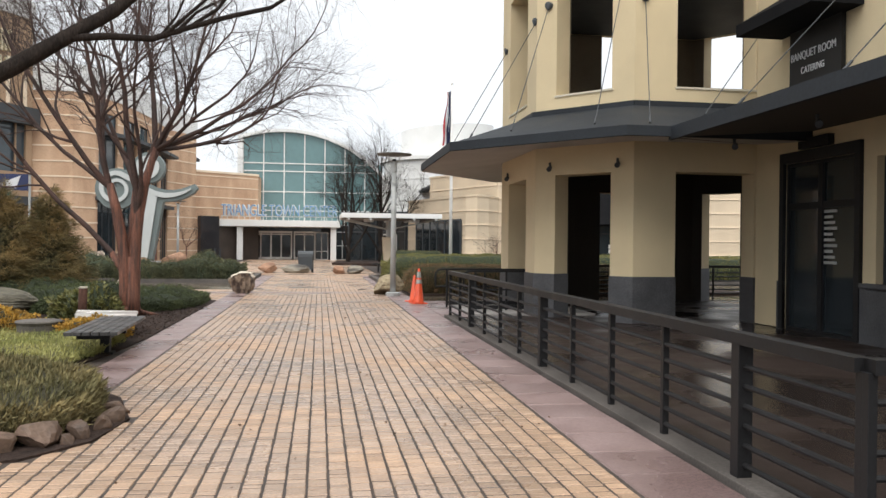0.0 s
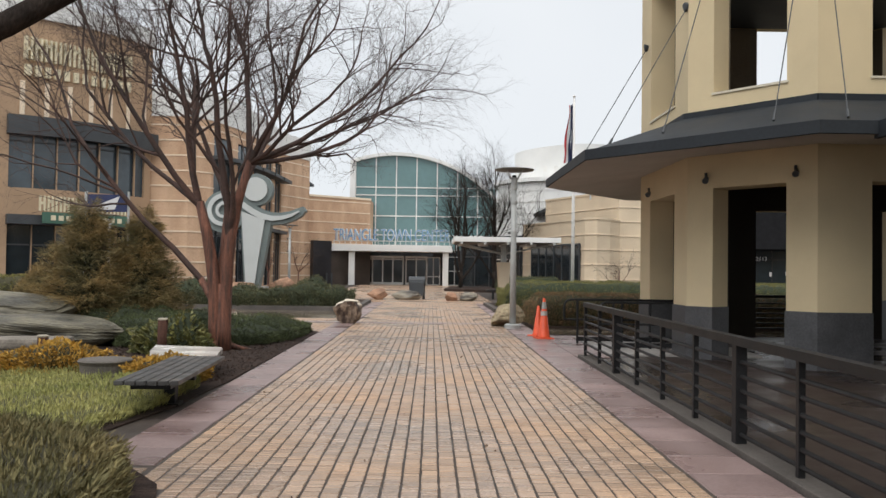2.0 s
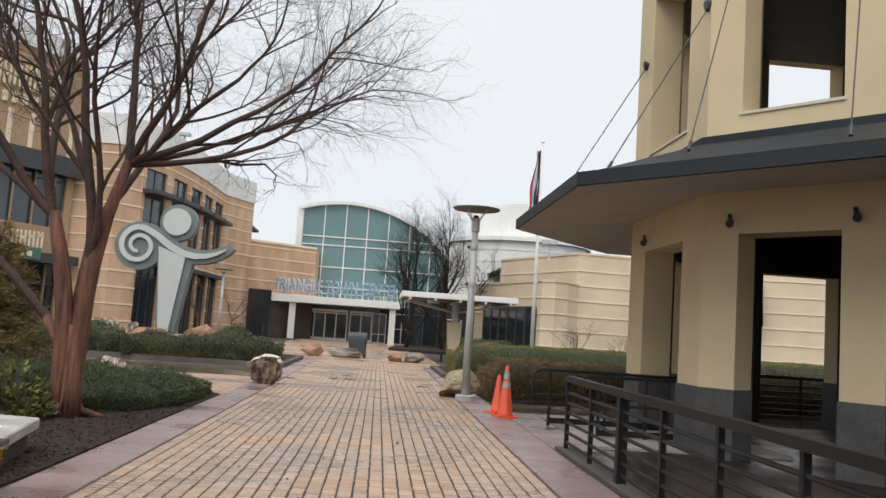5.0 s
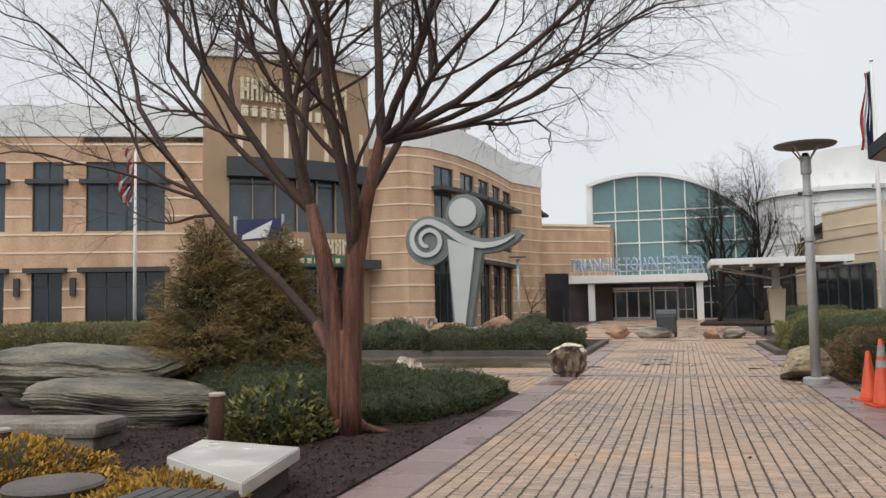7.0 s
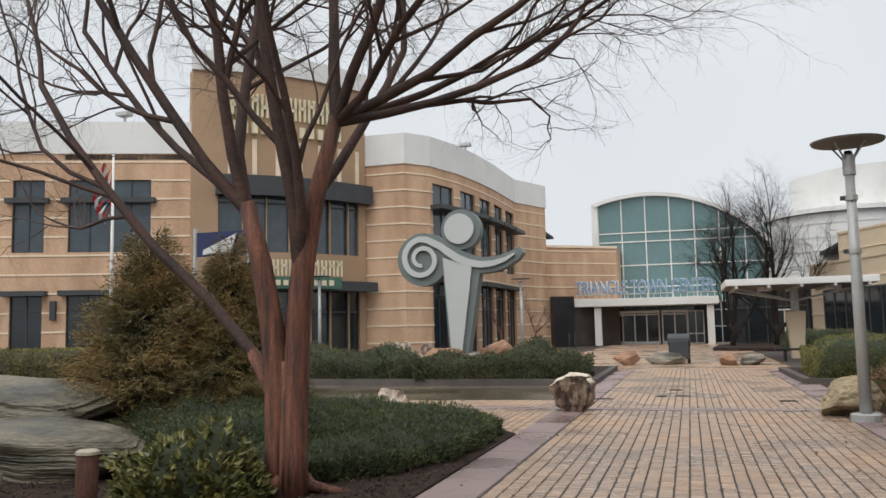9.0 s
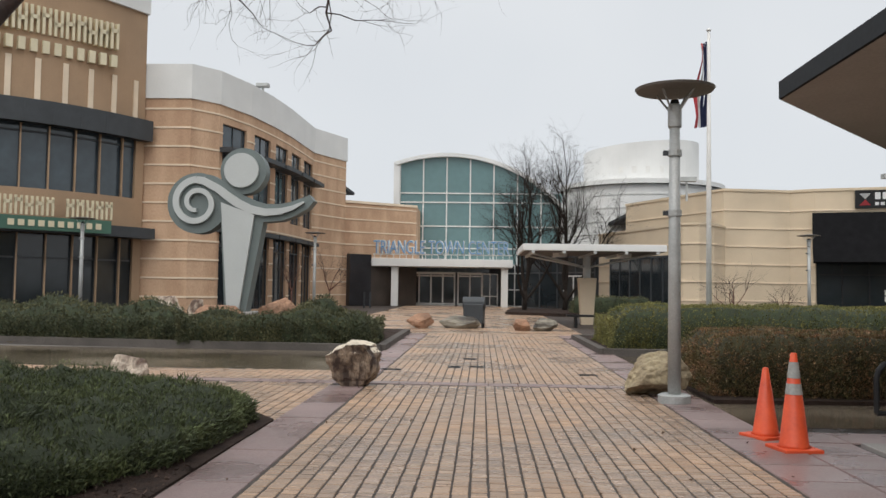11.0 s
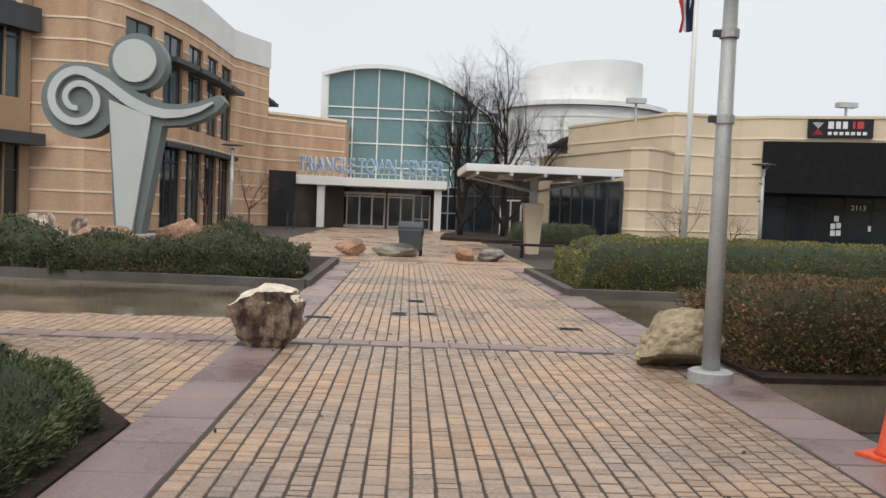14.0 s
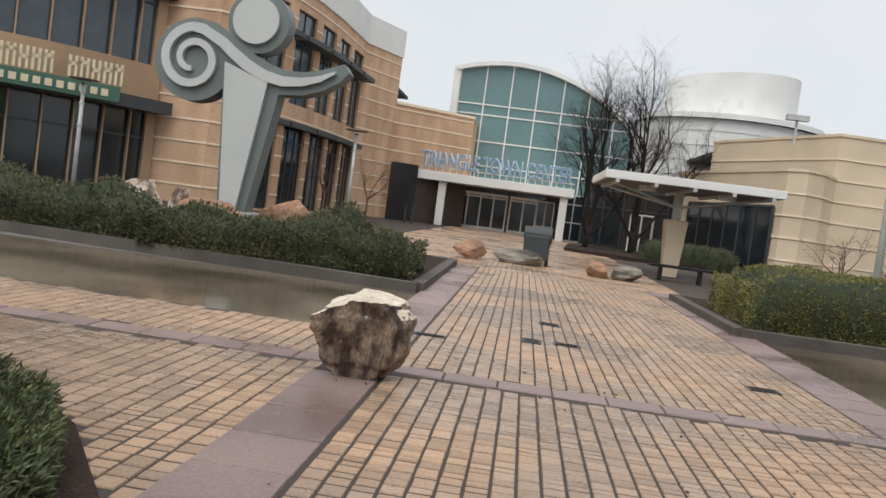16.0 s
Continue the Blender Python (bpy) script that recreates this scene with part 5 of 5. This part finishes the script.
# ramp kerb and pale slab by the rail's end
tagged(part("ramp_slab", box(B(), 3.4, 6.2, 16.5, 20.2, -0.03, 0.03, 0.01), M_CONC), "pale wet concrete ramp slab", "ramp", kind="structure")
tagged(part("trim", box(B(), 2.74, 2.98, -6.0, 16.1, -0.03, 0.05, 0.01), M_KERB), "dark concrete kerb under the railing", "kerb", kind="structure")


# ---- lamp posts ----
def lamp_post(at, label, s=1.0):
    root = thing("street_lamp", label, "lamp post", "lamp posts", at=at)
    part("base_plate", tube(B(), [(0, 0, -0.01), (0, 0, 0.1), (0, 0, 0.115)], [0.21, 0.21, 0.18], 28), M_STEEL, root)
    part("pole", tube(B(), [(0, 0, 0.05), (0, 0, 2.0), (0, 0, 3.7 * s)], [0.085, 0.078, 0.066], 18), M_STEEL, root, smooth=True)
    part("collar", tube(B(), [(0, 0, 3.62 * s), (0, 0, 3.64 * s), (0, 0, 3.92 * s), (0, 0, 3.95 * s)], [0.07, 0.09, 0.09, 0.06], 18), M_STEEL, root)
    part("lens", tube(B(), [(0, 0, 3.93 * s), (0, 0, 4.0 * s)], [0.07, 0.05], 14), M_DGLASS, root)
    for k in range(4):
        a = math.pi / 4 + k * math.pi / 2
        c, sn = math.cos(a), math.sin(a)
        part("strut", tube(B(), [(0.08 * c, 0.08 * sn, 3.86 * s), (0.3 * c, 0.3 * sn, 4.13 * s)], 0.014, 6), M_STEEL, root)
    part("shade", tube(B(), [(0, 0, 4.1 * s), (0, 0, 4.12 * s), (0, 0, 4.15 * s), (0, 0, 4.2 * s)], [0.2, 0.5, 0.52, 0.12], 40), mat("lamp_shade", (0.19, 0.175, 0.155), 0.5, 0.2, 2, 30, 0.02) if "lamp_shade" not in bpy.data.materials else bpy.data.materials["lamp_shade"], root, "brown-grey shallow disc")
    for z in (2.45, 3.25):
        b = part("clamp", tube(B(), [(0, 0, z), (0, 0, z + 0.08)], 0.092, 14), M_STEEL, root)
        part("bolt", box(B(), -0.15, -0.07, -0.03, 0.03, z + 0.01, z + 0.07), M_DARK, b)
    return root


lp = lamp_post((2.27, 23.0, 0.0), "grey steel lamp post with a shallow disc shade")
for x, y, l in ((15.2, 51.8, "grey lamp post before the black awning"), (-8.9, 54.0, "grey lamp post before the banded facade"), (-17.2, 46.0, "grey lamp post before the bookshop doors")):
    tagged(copy_thing(lp, pose(x, y, 0)), l)


# ---- flags ----
def flag_pole(at, h, label, cols, seed, z_top, drop, wide=0.5):
    root = thing("flag_pole", label, "flag pole", at=at)
    part("pole", tube(B(), [(0, 0, -0.02), (0, 0, h * 0.5), (0, 0, h)], [0.075, 0.065, 0.04], 14), M_WPAINT, root, smooth=True)
    part("finial", tube(B(), [(0, 0, h), (0, 0, h + 0.05), (0, 0, h + 0.1)], [0.03, 0.07, 0.02], 12), M_WPAINT, root)
    me_n = len(cols)
    fl = None
    for i, m_ in enumerate(cols):
        bm = B()
        rows = []
        for k in range(9):
            z = z_top - drop * k / 8
            fold = 0.06 * math.sin(k * 1.1 + i)
            a, b = 0.05 + wide * i / me_n * (0.5 + k / 10), 0.05 + wide * (i + 1) / me_n * (0.5 + k / 10)
            rows.append([bm.verts.new((x * (1 if seed % 2 else -1), fold * (j + i), z - 0.25 * x)) for j, x in enumerate((a, (a + b) / 2, b))])
        for r0, r1 in zip(rows, rows[1:]):
            for j in range(2):
                bm.faces.new((r0[j], r0[j + 1], r1[j + 1], r1[j]))
        bmesh.ops.solidify(bm, geom=bm.faces[:], thickness=0.008)
        if fl is None:
            fl = part("flag", bm, m_, root, "limp hanging flag")
        else:
            part("stripe", bm, m_, fl)
    return root


flag_pole((5.75, 34.2, 0.08), 8.35, "white flag pole with a limp dark and red flag", [M_NAVY, M_NAVY, M_CLOTHW, M_RED], 2, 8.1, 2.3, 0.3)
flag_pole((-20.3, 34.9, 0.08), 8.0, "white flag pole with a limp striped flag", [M_RED, M_CLOTHW, M_RED, M_CLOTHW, M_RED, M_CLOTHW, M_RED], 2, 7.8, 2.1)


def banner():
    root = thing("banner_sign", "navy banner with a white corner on a post", "banner", at=(-8.65, 22.6, 0.18))
    part("post", tube(B(), [(-0.04, 0, -0.02), (-0.04, 0, 3.2)], 0.04, 10), M_STEEL, root)
    part("post", tube(B(), [(1.04, 0.0, -0.02), (1.04, 0.0, 3.2)], 0.03, 10), M_STEEL, root)
    p = part("panel", box(B(), 0.0, 1.0, -0.02, 0.02, 2.68, 3.12), M_NAVY, root)
    bm = B()
    fr = [bm.verts.new((x, -0.03, z)) for x, z in ((0.12, 2.71), (0.7, 2.74), (0.82, 3.08), (0.14, 2.8))]
    bk = [bm.verts.new((v.co.x, -0.021, v.co.z)) for v in fr]
    bm.faces.new(fr)
    bm.faces.new(bk[::-1])
    for i in range(4):
        bm.faces.new((fr[(i + 1) % 4], fr[i], bk[i], bk[(i + 1) % 4]))
    part("white_shape", bm, M_CLOTHW, p)


banner()


# ---- sculpture: abstract figure, one plain mesh in two paints ----
def sculpture():
    bm = B()
    dark_faces = []

    def slab(poly, y0, y1, idx):
        lo = [bm.verts.new((x, y0, z)) for x, z in poly]
        hi = [bm.verts.new((x, y1, z)) for x, z in poly]
        fs = [bm.faces.new(lo), bm.faces.new(hi[::-1])]
        for i in range(len(poly)):
            j = (i + 1) % len(poly)
            fs.append(bm.faces.new((lo[j], lo[i], hi[i], hi[j])))
        for f in fs:
            f.material_index = idx

    def ribbon(path, widths, y0, y1, idx):
        L, R = [], []
        for i, (x, z) in enumerate(path):
            x0, z0 = path[max(0, i - 1)]
            x1, z1 = path[min(len(path) - 1, i + 1)]
            m = math.hypot(x1 - x0, z1 - z0)
            nx, nz = -(z1 - z0) / m, (x1 - x0) / m
            w = widths[i]
            L.append((x + nx * w, z + nz * w))
            R.append((x - nx * w, z - nz * w))
        for i in range(len(path) - 1):
            slab([L[i], L[i + 1], R[i + 1], R[i]], y0, y1, idx)

    def disc(cx, cz, r, y0, y1, idx, n=48):
        slab([(cx + r * math.cos(2 * math.pi * k / n), cz + r * math.sin(2 * math.pi * k / n)) for k in range(n)], y0, y1, idx)

    # spiral, then the sweeping arm
    sx, sz = -1.04, 2.93
    path, wid = [], []
    for k in range(52):
        u = k / 51
        a = radians(-90 - 540 * u)
        r = 0.19 + 0.45 * u
        path.append((sx + r * math.cos(a), sz + r * math.sin(a)))
        wid.append(0.055 + 0.035 * u)
    sweep = [(-0.72, 3.46), (-0.45, 3.32), (-0.2, 3.13), (0.1, 2.93), (0.45, 2.77), (0.85, 2.69), (1.25, 2.72), (1.6, 2.82), (1.9, 2.98)]
    start = path[-1]
    arm = [start] + [(x, z) for x, z in sweep]
    ribbon(path, wid, -0.31, -0.15, 0)
    ribbon([(-1.04, 3.56), (-0.88, 3.54)] + sweep, [0.095, 0.10] + [0.10, 0.105, 0.11, 0.115, 0.11, 0.10, 0.085, 0.06, 0.025], -0.306, -0.15, 0)
    disc(sx, sz, 0.83, -0.203, 0.26, 1)
    ribbon([(-1.04, 3.52), (-0.72, 3.46), (-0.45, 3.3), (-0.2, 3.12), (0.1, 2.92), (0.45, 2.76), (0.85, 2.68), (1.25, 2.7), (1.6, 2.8), (1.9, 2.95), (2.1, 3.1)],
           [0.24, 0.25, 0.25, 0.26, 0.27, 0.27, 0.25, 0.23, 0.2, 0.17, 0.1], -0.207, 0.27, 1)
    slab([(-0.13, 0.0), (0.19, 0.0), (0.56, 2.62), (-0.36, 2.95)], -0.302, -0.15, 0)
    slab([(-0.22, -0.02), (0.36, -0.02), (0.84, 2.75), (0.58, 2.85), (-0.42, 3.1)], -0.199, 0.28, 1)
    disc(0.17, 3.83, 0.47, -0.298, -0.15, 0)
    disc(0.20, 3.82, 0.63, -0.195, 0.25, 1)
    ob = part("sculpture", bm, M_SCULPT)
    ob.data.materials.append(M_SCULPT_D)
    ob.matrix_basis = pose(-7.0, 34.2, 0.72, 0, 0, 0)
    return tagged(ob, "tall grey abstract figure sculpture with spiral arm", "sculpture")


sculpture()
tagged(part("plinth_stone", box(B(), -7.5, -6.4, 33.9, 34.8, 0.05, 0.72, 0.03), M_CONC), "low concrete footing under the sculpture", "footing")


# ---- traffic cones ----
def cone(at, h, label, bands, rz=0):
    root = thing("traffic_cone", label, "traffic cone", "traffic cones", at=at, rz=rz)
    w = 0.19 * (0.9 + 0.1 * h)
    part("base", box(B(), -w, w, -w, w, -0.005, 0.035, 0.012), M_ORANGE, root)
    rb, rt = 0.135 * (0.85 + 0.2 * h), 0.028
    rad = lambda z: rb + (rt - rb) * z / h
    part("cone_body", tube(B(), [(0, 0, 0.03), (0, 0, 0.06), (0, 0, h), (0, 0, h + 0.005)], [rb * 1.12, rad(0.06), rt, rt * 0.6], 28), M_ORANGE, root, smooth=True)
    for z0, z1 in bands:
        part("band", tube(B(), [(0, 0, z0), (0, 0, z1)], [rad(z0) + 0.003, rad(z1) + 0.003], 28, False), M_REFL, root, "grey reflective collar")


cone((2.66, 19.9, 0.0), 0.9, "tall orange traffic cone with two grey reflective collars", ((0.52, 0.62), (0.67, 0.82)), 10)
cone((2.62, 20.55, 0.0), 0.7, "plain faded orange traffic cone", (), 25)


# ---- bench, slab, posts, bin ----
def bench():
    root = thing("bench", "dark slatted backless bench on a single pedestal", "bench", at=(-2.72, 10.85, 0.0), rz=3)
    for k in range(6):
        x = -0.27 + k * 0.107
        part("slat", box(B(), x - 0.047, x + 0.047, -1.15, 1.15, 0.345, 0.39, 0.006), M_BENCH, root)
    for y in (-0.2,):
        leg = part("leg", box(B(), -0.06, 0.06, y - 0.07, y + 0.07, 0.02, 0.28, 0.008), M_BLACK, root)
        part("foot_plate", box(B(), -0.11, 0.11, y - 0.11, y + 0.11, 0.0, 0.03, 0.006), M_BLACK, leg)
        part("bracket", beam(B(), (-0.26, y, 0.31), (0.26, y, 0.31), 0.09, 0.07), M_BLACK, leg)
    part("apron", box(B(), -0.2, 0.2, -1.0, 1.0, 0.285, 0.345, 0.01), M_BLACK, root)


bench()


def slab_seat():
    root = thing("slab_seat", "pale stone slab seat on low supports in the mulch", "bench", at=(-3.38, 13.4, 0.0))
    top = prism(B(), [(-0.45, -0.15), (0.67, -0.92), (0.43, 0.42), (-0.64, 0.65)], 0.22, 0.325)
    bmesh.ops.bevel(top, geom=top.edges[:], offset=0.01, segments=2, affect="EDGES")
    part("top", top, M_SLAB, root)
    part("support", prism(B(), [(-0.35, -0.12), (0.55, -0.72), (0.36, 0.34), (-0.5, 0.52)], 0.0, 0.22), M_KERB, root)


slab_seat()


M_CAP = mat("pale_end_grain", (0.42, 0.37, 0.30), 0.8, 0.3, 8, 50, 0.3)


def bollard(at, h, label):
    root = thing("wooden_post", label, "post", "wooden posts", at=at)
    part("shaft", tube(B(), [(0, 0, -0.02), (0, 0, h * 0.5), (0.01, 0, h - 0.02)], [0.075, 0.07, 0.072], 12), M_WOODP, root, smooth=True)
    part("cap", tube(B(), [(0.01, 0, h - 0.02), (0.01, 0, h), (0.01, 0, h + 0.01)], [0.076, 0.078, 0.06], 14), M_CAP, root, "pale weathered top")


bollard((-3.97, 14.2, 0.03), 0.68, "short brown wooden post with a pale weathered top")
bollard((-5.25, 13.05, 0.03), 0.5, "short brown wooden post with a pale weathered top")


def stump():
    root = thing("stone_stool", "round grey stone stool beside the golden shrubs", "stool", at=(-4.1, 12.35, 0.0))
    part("body", tube(B(), [(0, 0, 0), (0, 0, 0.23), (0, 0, 0.28), (0, 0, 0.3)], [0.3, 0.31, 0.34, 0.32], 32), mat("grey_stone", (0.13, 0.115, 0.1), 0.8, 0.3, 3, 40, 0.3), root)


stump()


def bin_():
    root = thing("litter_bin", "dark grey square litter bin with rounded hood", "litter bin", at=(-0.55, 42.2, 0.0), rz=-6)
    part("body", box(B(), -0.36, 0.36, -0.34, 0.34, 0.16, 0.86, 0.03), M_DARK, root)
    part("hood", tube(B(), [(-0.4, 0, 0.88), (0.4, 0, 0.88)], 0.24, 18), M_DARK, root)
    for x in (-0.33, 0.33):
        for y in (-0.3, 0.3):
            part("leg", box(B(), x - 0.03, x + 0.03, y - 0.03, y + 0.03, -0.01, 0.25), M_BLACK, root)


bin_()


# ---- bus shelter canopy on one column ----
def shelter():
    root = thing("shelter", "white flat canopy on one tapered concrete column", "shelter", at=(4.1, 46.7, 0.0))
    part("roof_slab", box(B(), -2.8, 2.75, -2.6, 2.6, 2.94, 3.2, 0.02), M_WHITE, root)
    # thin plate added below the white slab to darken its underside
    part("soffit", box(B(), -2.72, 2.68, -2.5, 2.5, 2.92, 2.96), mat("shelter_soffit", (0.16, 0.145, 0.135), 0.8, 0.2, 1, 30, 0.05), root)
    for k in range(-2, 3):
        part("rib", box(B(), k * 1.2 - 0.06, k * 1.2 + 0.06, -2.6, 2.6, 2.83, 2.94), M_STEEL, root)
    cb = B()
    vs = [cb.verts.new((sx * w, sy * w, z)) for z, w in ((-0.02, 0.24), (1.9, 0.36), (1.92, 0.33)) for sx, sy in ((-1, -1), (1, -1), (1, 1), (-1, 1))]
    for r in range(2):
        for k in range(4):
            cb.faces.new((vs[r * 4 + k], vs[r * 4 + (k + 1) % 4], vs[r * 4 + 4 + (k + 1) % 4], vs[r * 4 + 4 + k]))
    cb.faces.new(vs[8:12])
    cb.faces.new(vs[0:4][::-1])
    part("column", cb, M_CREAM2, root, "tapered cream concrete column")
    part("stem", tube(B(), [(0, 0, 1.9), (0, 0, 2.88)], 0.16, 14), M_STEEL, root)
    for x, y in ((-2.4, -1.5), (2.4, -1.5), (-2.4, 1.5), (2.4, 1.5)):
        part("strut", tube(B(), [(0, 0, 2.35), (x, y, 2.88)], 0.045, 8), M_STEEL, root)
    for x in (-1.2, 1.4):
        part("light", tube(B(), [(x, -0.8, 2.76), (x, -0.8, 2.94)], [0.28, 0.3], 18), M_WPAINT, root)


shelter()


def far_bench(at, label):
    root = thing("bench", label, "bench", at=at)
    part("seat", box(B(), -0.95, 0.95, -0.22, 0.22, 0.40, 0.48, 0.01), M_BLACK, root)
    for x in (-0.6, 0.6):
        part("leg", box(B(), x - 0.05, x + 0.05, -0.15, 0.15, -0.01, 0.4), M_BLACK, root)


far_bench((3.9, 43.6, 0.0), "black bench under the white shelter")
flat_poly("ground", [(1.0, 57.0), (4, 55.5), (8, 57.0), (8.6, 64), (6, 66), (1.6, 65)], -0.03, 0.16, M_MULCH, "mulched bed around the bare trees", "planting bed")
planting("hedge", "low dark hedge under the bare trees", "hedge", [(4.6, 56.5), (4.6, 58.5), (9.0, 59.0), (9.0, 56.8)], 0.95, M_JUN, M_CORE, 0.1, 3000, 0.05, 0.4, 0.12, 0.4, 0.3, 17)
planting("hedge", "low clipped hedge against the pale wall", "hedge", [(10.2, 50.0), (10.2, 51.6), (20.0, 52.4), (20.0, 50.6)], 0.7, M_RHEDGE, M_CORE_B, 0.09, 3000, 0.02, 0.4, 0.1, 0.5, 0.3, 18)
for x in (-8.1, -7.7):
    t = thing("bollard", "thin dark steel bollard by the entrance", "bollard", "entrance bollards", at=(x, 66.5, 0.0))
    part("shaft", tube(B(), [(0, 0, -0.02), (0, 0, 1.05)], 0.06, 10), M_DARK, t)


# ---- manhole covers and drains in the far walkway ----
for x, y, w, l in ((1.55, 26.2, 0.32, 0.2), (-0.35, 27.25, 0.3, 0.2), (-0.5, 28.9, 0.28, 0.25), (-1.85, 26.55, 0.36, 0.12), (-0.75, 27.2, 0.22, 0.3)):
    t = thing("drain_cover", "dark cast iron drain cover set in the brick", "drain", "drain covers", at=(x, y, 0.0))
    part("frame", box(B(), -w / 2, w / 2, -l / 2, l / 2, -0.02, 0.011), M_DARK, t)
    for k in range(3):
        part("rib", box(B(), -w / 2 + 0.03, w / 2 - 0.03, -l / 2 + l * (k + 0.5) / 3 - 0.012, -l / 2 + l * (k + 0.5) / 3 + 0.012, 0.011, 0.016), M_BLACK, t)

# ---- loose mulch and litter in the bed ----
rng = random.Random(15)
chips = []
while len(chips) < 14000:
    x, y = rng.uniform(-9, -2.4), rng.uniform(12.2, 18.6)
    if in_left_bed(x, y):
        chips.append(((x, y, 0.02), (rng.gauss(0, 1), rng.gauss(0, 1), 0.1)))
scatter("mulch_chips", chips, mat("mulch_chip", (0.07, 0.045, 0.034), 0.9, 0.5, 5, 40, 0.0, tint=(0.025, 0.017, 0.014), piece=0.5), None, 0.045, 0.35, 0.05, 16)
tagged(bpy.data.objects["mulch_chips"], "loose dark brown mulch chips", "mulch")
# ---- fallen leaves on the brick ----
rng = random.Random(5)
lv = [((rng.uniform(-2.3, 2.6), rng.uniform(2, 30), 0.012), (rng.gauss(0, 1), rng.gauss(0, 1), 0.1)) for _ in range(160)]
scatter("fallen_leaves", lv, mat("dry_leaf", (0.10, 0.055, 0.03), 0.8, 0.3, 3, 30, 0.0), None, 0.035, 0.7, -0.1, 6)
bpy.data.objects["fallen_leaves"]["label"] = "scattered small brown fallen leaves"
bpy.data.objects["fallen_leaves"]["category"] = "leaves"


# ---- paving pieces ----
def pavers(name, x0, x1, y0, y1, pw, lengths, top, material, parent, skip=None, singles=None, gx=0.008, gy=0.012):
    """Columns pw wide of pieces of the given lengths along y; those inside singles (x0, x1, y0, y1) are objects of their own, the rest one mesh."""
    rng = random.Random(len(name) + int(x0 * 10) + int(y0 * 7))
    quads = ((4, 5, 6, 7), (0, 1, 5, 4), (1, 2, 6, 5), (2, 3, 7, 6), (3, 0, 4, 7))
    kinds = []
    for pl in lengths:
        for k in range(3):
            a, b, e = (pw - gx) / 2, (pl - gy) / 2, 0.008
            z = 0.002 * (k - 1)
            vs = [(-a, -b, -0.014), (a, -b, -0.014), (a, b, -0.014), (-a, b, -0.014), (-a + e, -b + e, z), (a - e, -b + e, z), (a - e, b - e, z), (-a + e, b - e, z)]
            me = bpy.data.meshes.new(name)
            me.from_pydata(vs, [], quads)
            me.materials.append(material)
            kinds.append((pl, me, vs))
    verts, faces, count = [], [], 0
    for i in range(int(round((x1 - x0) / pw))):
        x, y = x0 + (i + 0.5) * pw, y0 - (rng.random() * lengths[0] if len(lengths) > 1 else 0)
        while True:
            pl, me, vs = kinds[rng.randrange(len(kinds))]
            if y + pl > y1 + 0.01:
                break
            yc = y + pl / 2
            y += pl
            if yc - pl / 2 < y0 - 0.05 or (skip and skip(x, yc)):
                continue
            if singles and singles[0] < x < singles[1] and singles[2] < yc < singles[3] and count < 300:
                ob = new(name, me)
                ob.location = (x, yc, top)
                ob.parent = parent
                count += 1
                continue
            o = len(verts)
            dx, dz = rng.uniform(-0.0025, 0.0025), rng.uniform(-0.0015, 0.0015)
            verts += [(x + a + dx, yc + b, top + c + dz) for a, b, c in vs]
            faces += [tuple(o + q for q in f) for f in quads]
    me = bpy.data.meshes.new(name + "_field")
    me.from_pydata(verts, [], faces)
    me.materials.append(material)
    ob = new(name + "_field", me)
    ob.parent = parent
    tagged(ob, kind="stuff")


def paving():
    walkw = thing("pavement", "tan clay brick walkway laid in long columns", "pavement", kind="structure")
    bw, ls = 0.134, (0.08, 0.115, 0.155)
    pavers("brick", -1.94, 2.08, -6.0, 24.4, bw, ls, 0.004, M_BRICK, walkw, in_left_bed, (-1.1, 1.1, 20.0, 23.0))
    pavers("brick", -6.0, -1.94, -6.0, 7.9, bw, ls, 0.004, M_BRICK, walkw, in_left_bed)
    pavers("brick", -14.0, -2.5, 20.6, 24.4, bw, ls, 0.004, M_BRICK, walkw, in_left_bed)
    pavers("brick", -14.0, -2.5, 24.75, 26.25, bw, ls, 0.004, M_BRICK, walkw, in_left_bed)
    pavers("brick", -1.94, 2.08, 24.75, 38.0, bw, ls, 0.004, M_BRICK, walkw)
    pavers("brick", -6.0, 3.0, 38.0, 75.8, 0.134, (0.4,), 0.004, M_BRICK, walkw)
    border = thing("pavement", "mauve-grey border slabs beside the brick", "pavement", kind="structure")
    sl = (0.6,)
    pavers("slab", -2.5, -1.96, 7.9, 24.4, 0.54, sl, 0.006, M_BORDER, border, None, (-3, 0, 7, 25), 0.008)
    pavers("slab", -2.5, -1.96, 24.4, 38.0, 0.54, sl, 0.006, M_BORDER, border, None, None, 0.008)
    pavers("slab", 2.1, 2.72, -6.0, 38.0, 0.62, sl, 0.006, M_BORDER, border, None, (2, 3, -3, 30), 0.008)
    pavers("slab", 2.74, 5.84, 16.1, 21.3, 0.62, sl, 0.004, M_BORDER, border, lambda x, y: x > 3.4 and y < 20.3, (2.7, 6, 16, 22), 0.008)
    pavers("slab", -1.95, 2.1, 24.43, 24.74, 0.45, (0.31,), 0.008, M_BORDER, border, None, (-2, 2.2, 24, 25), 0.008)
    pavers("slab", -14.0, -2.5, 24.43, 24.74, 0.45, (0.31,), 0.008, M_BORDER, border, None, None, 0.008)


paving()
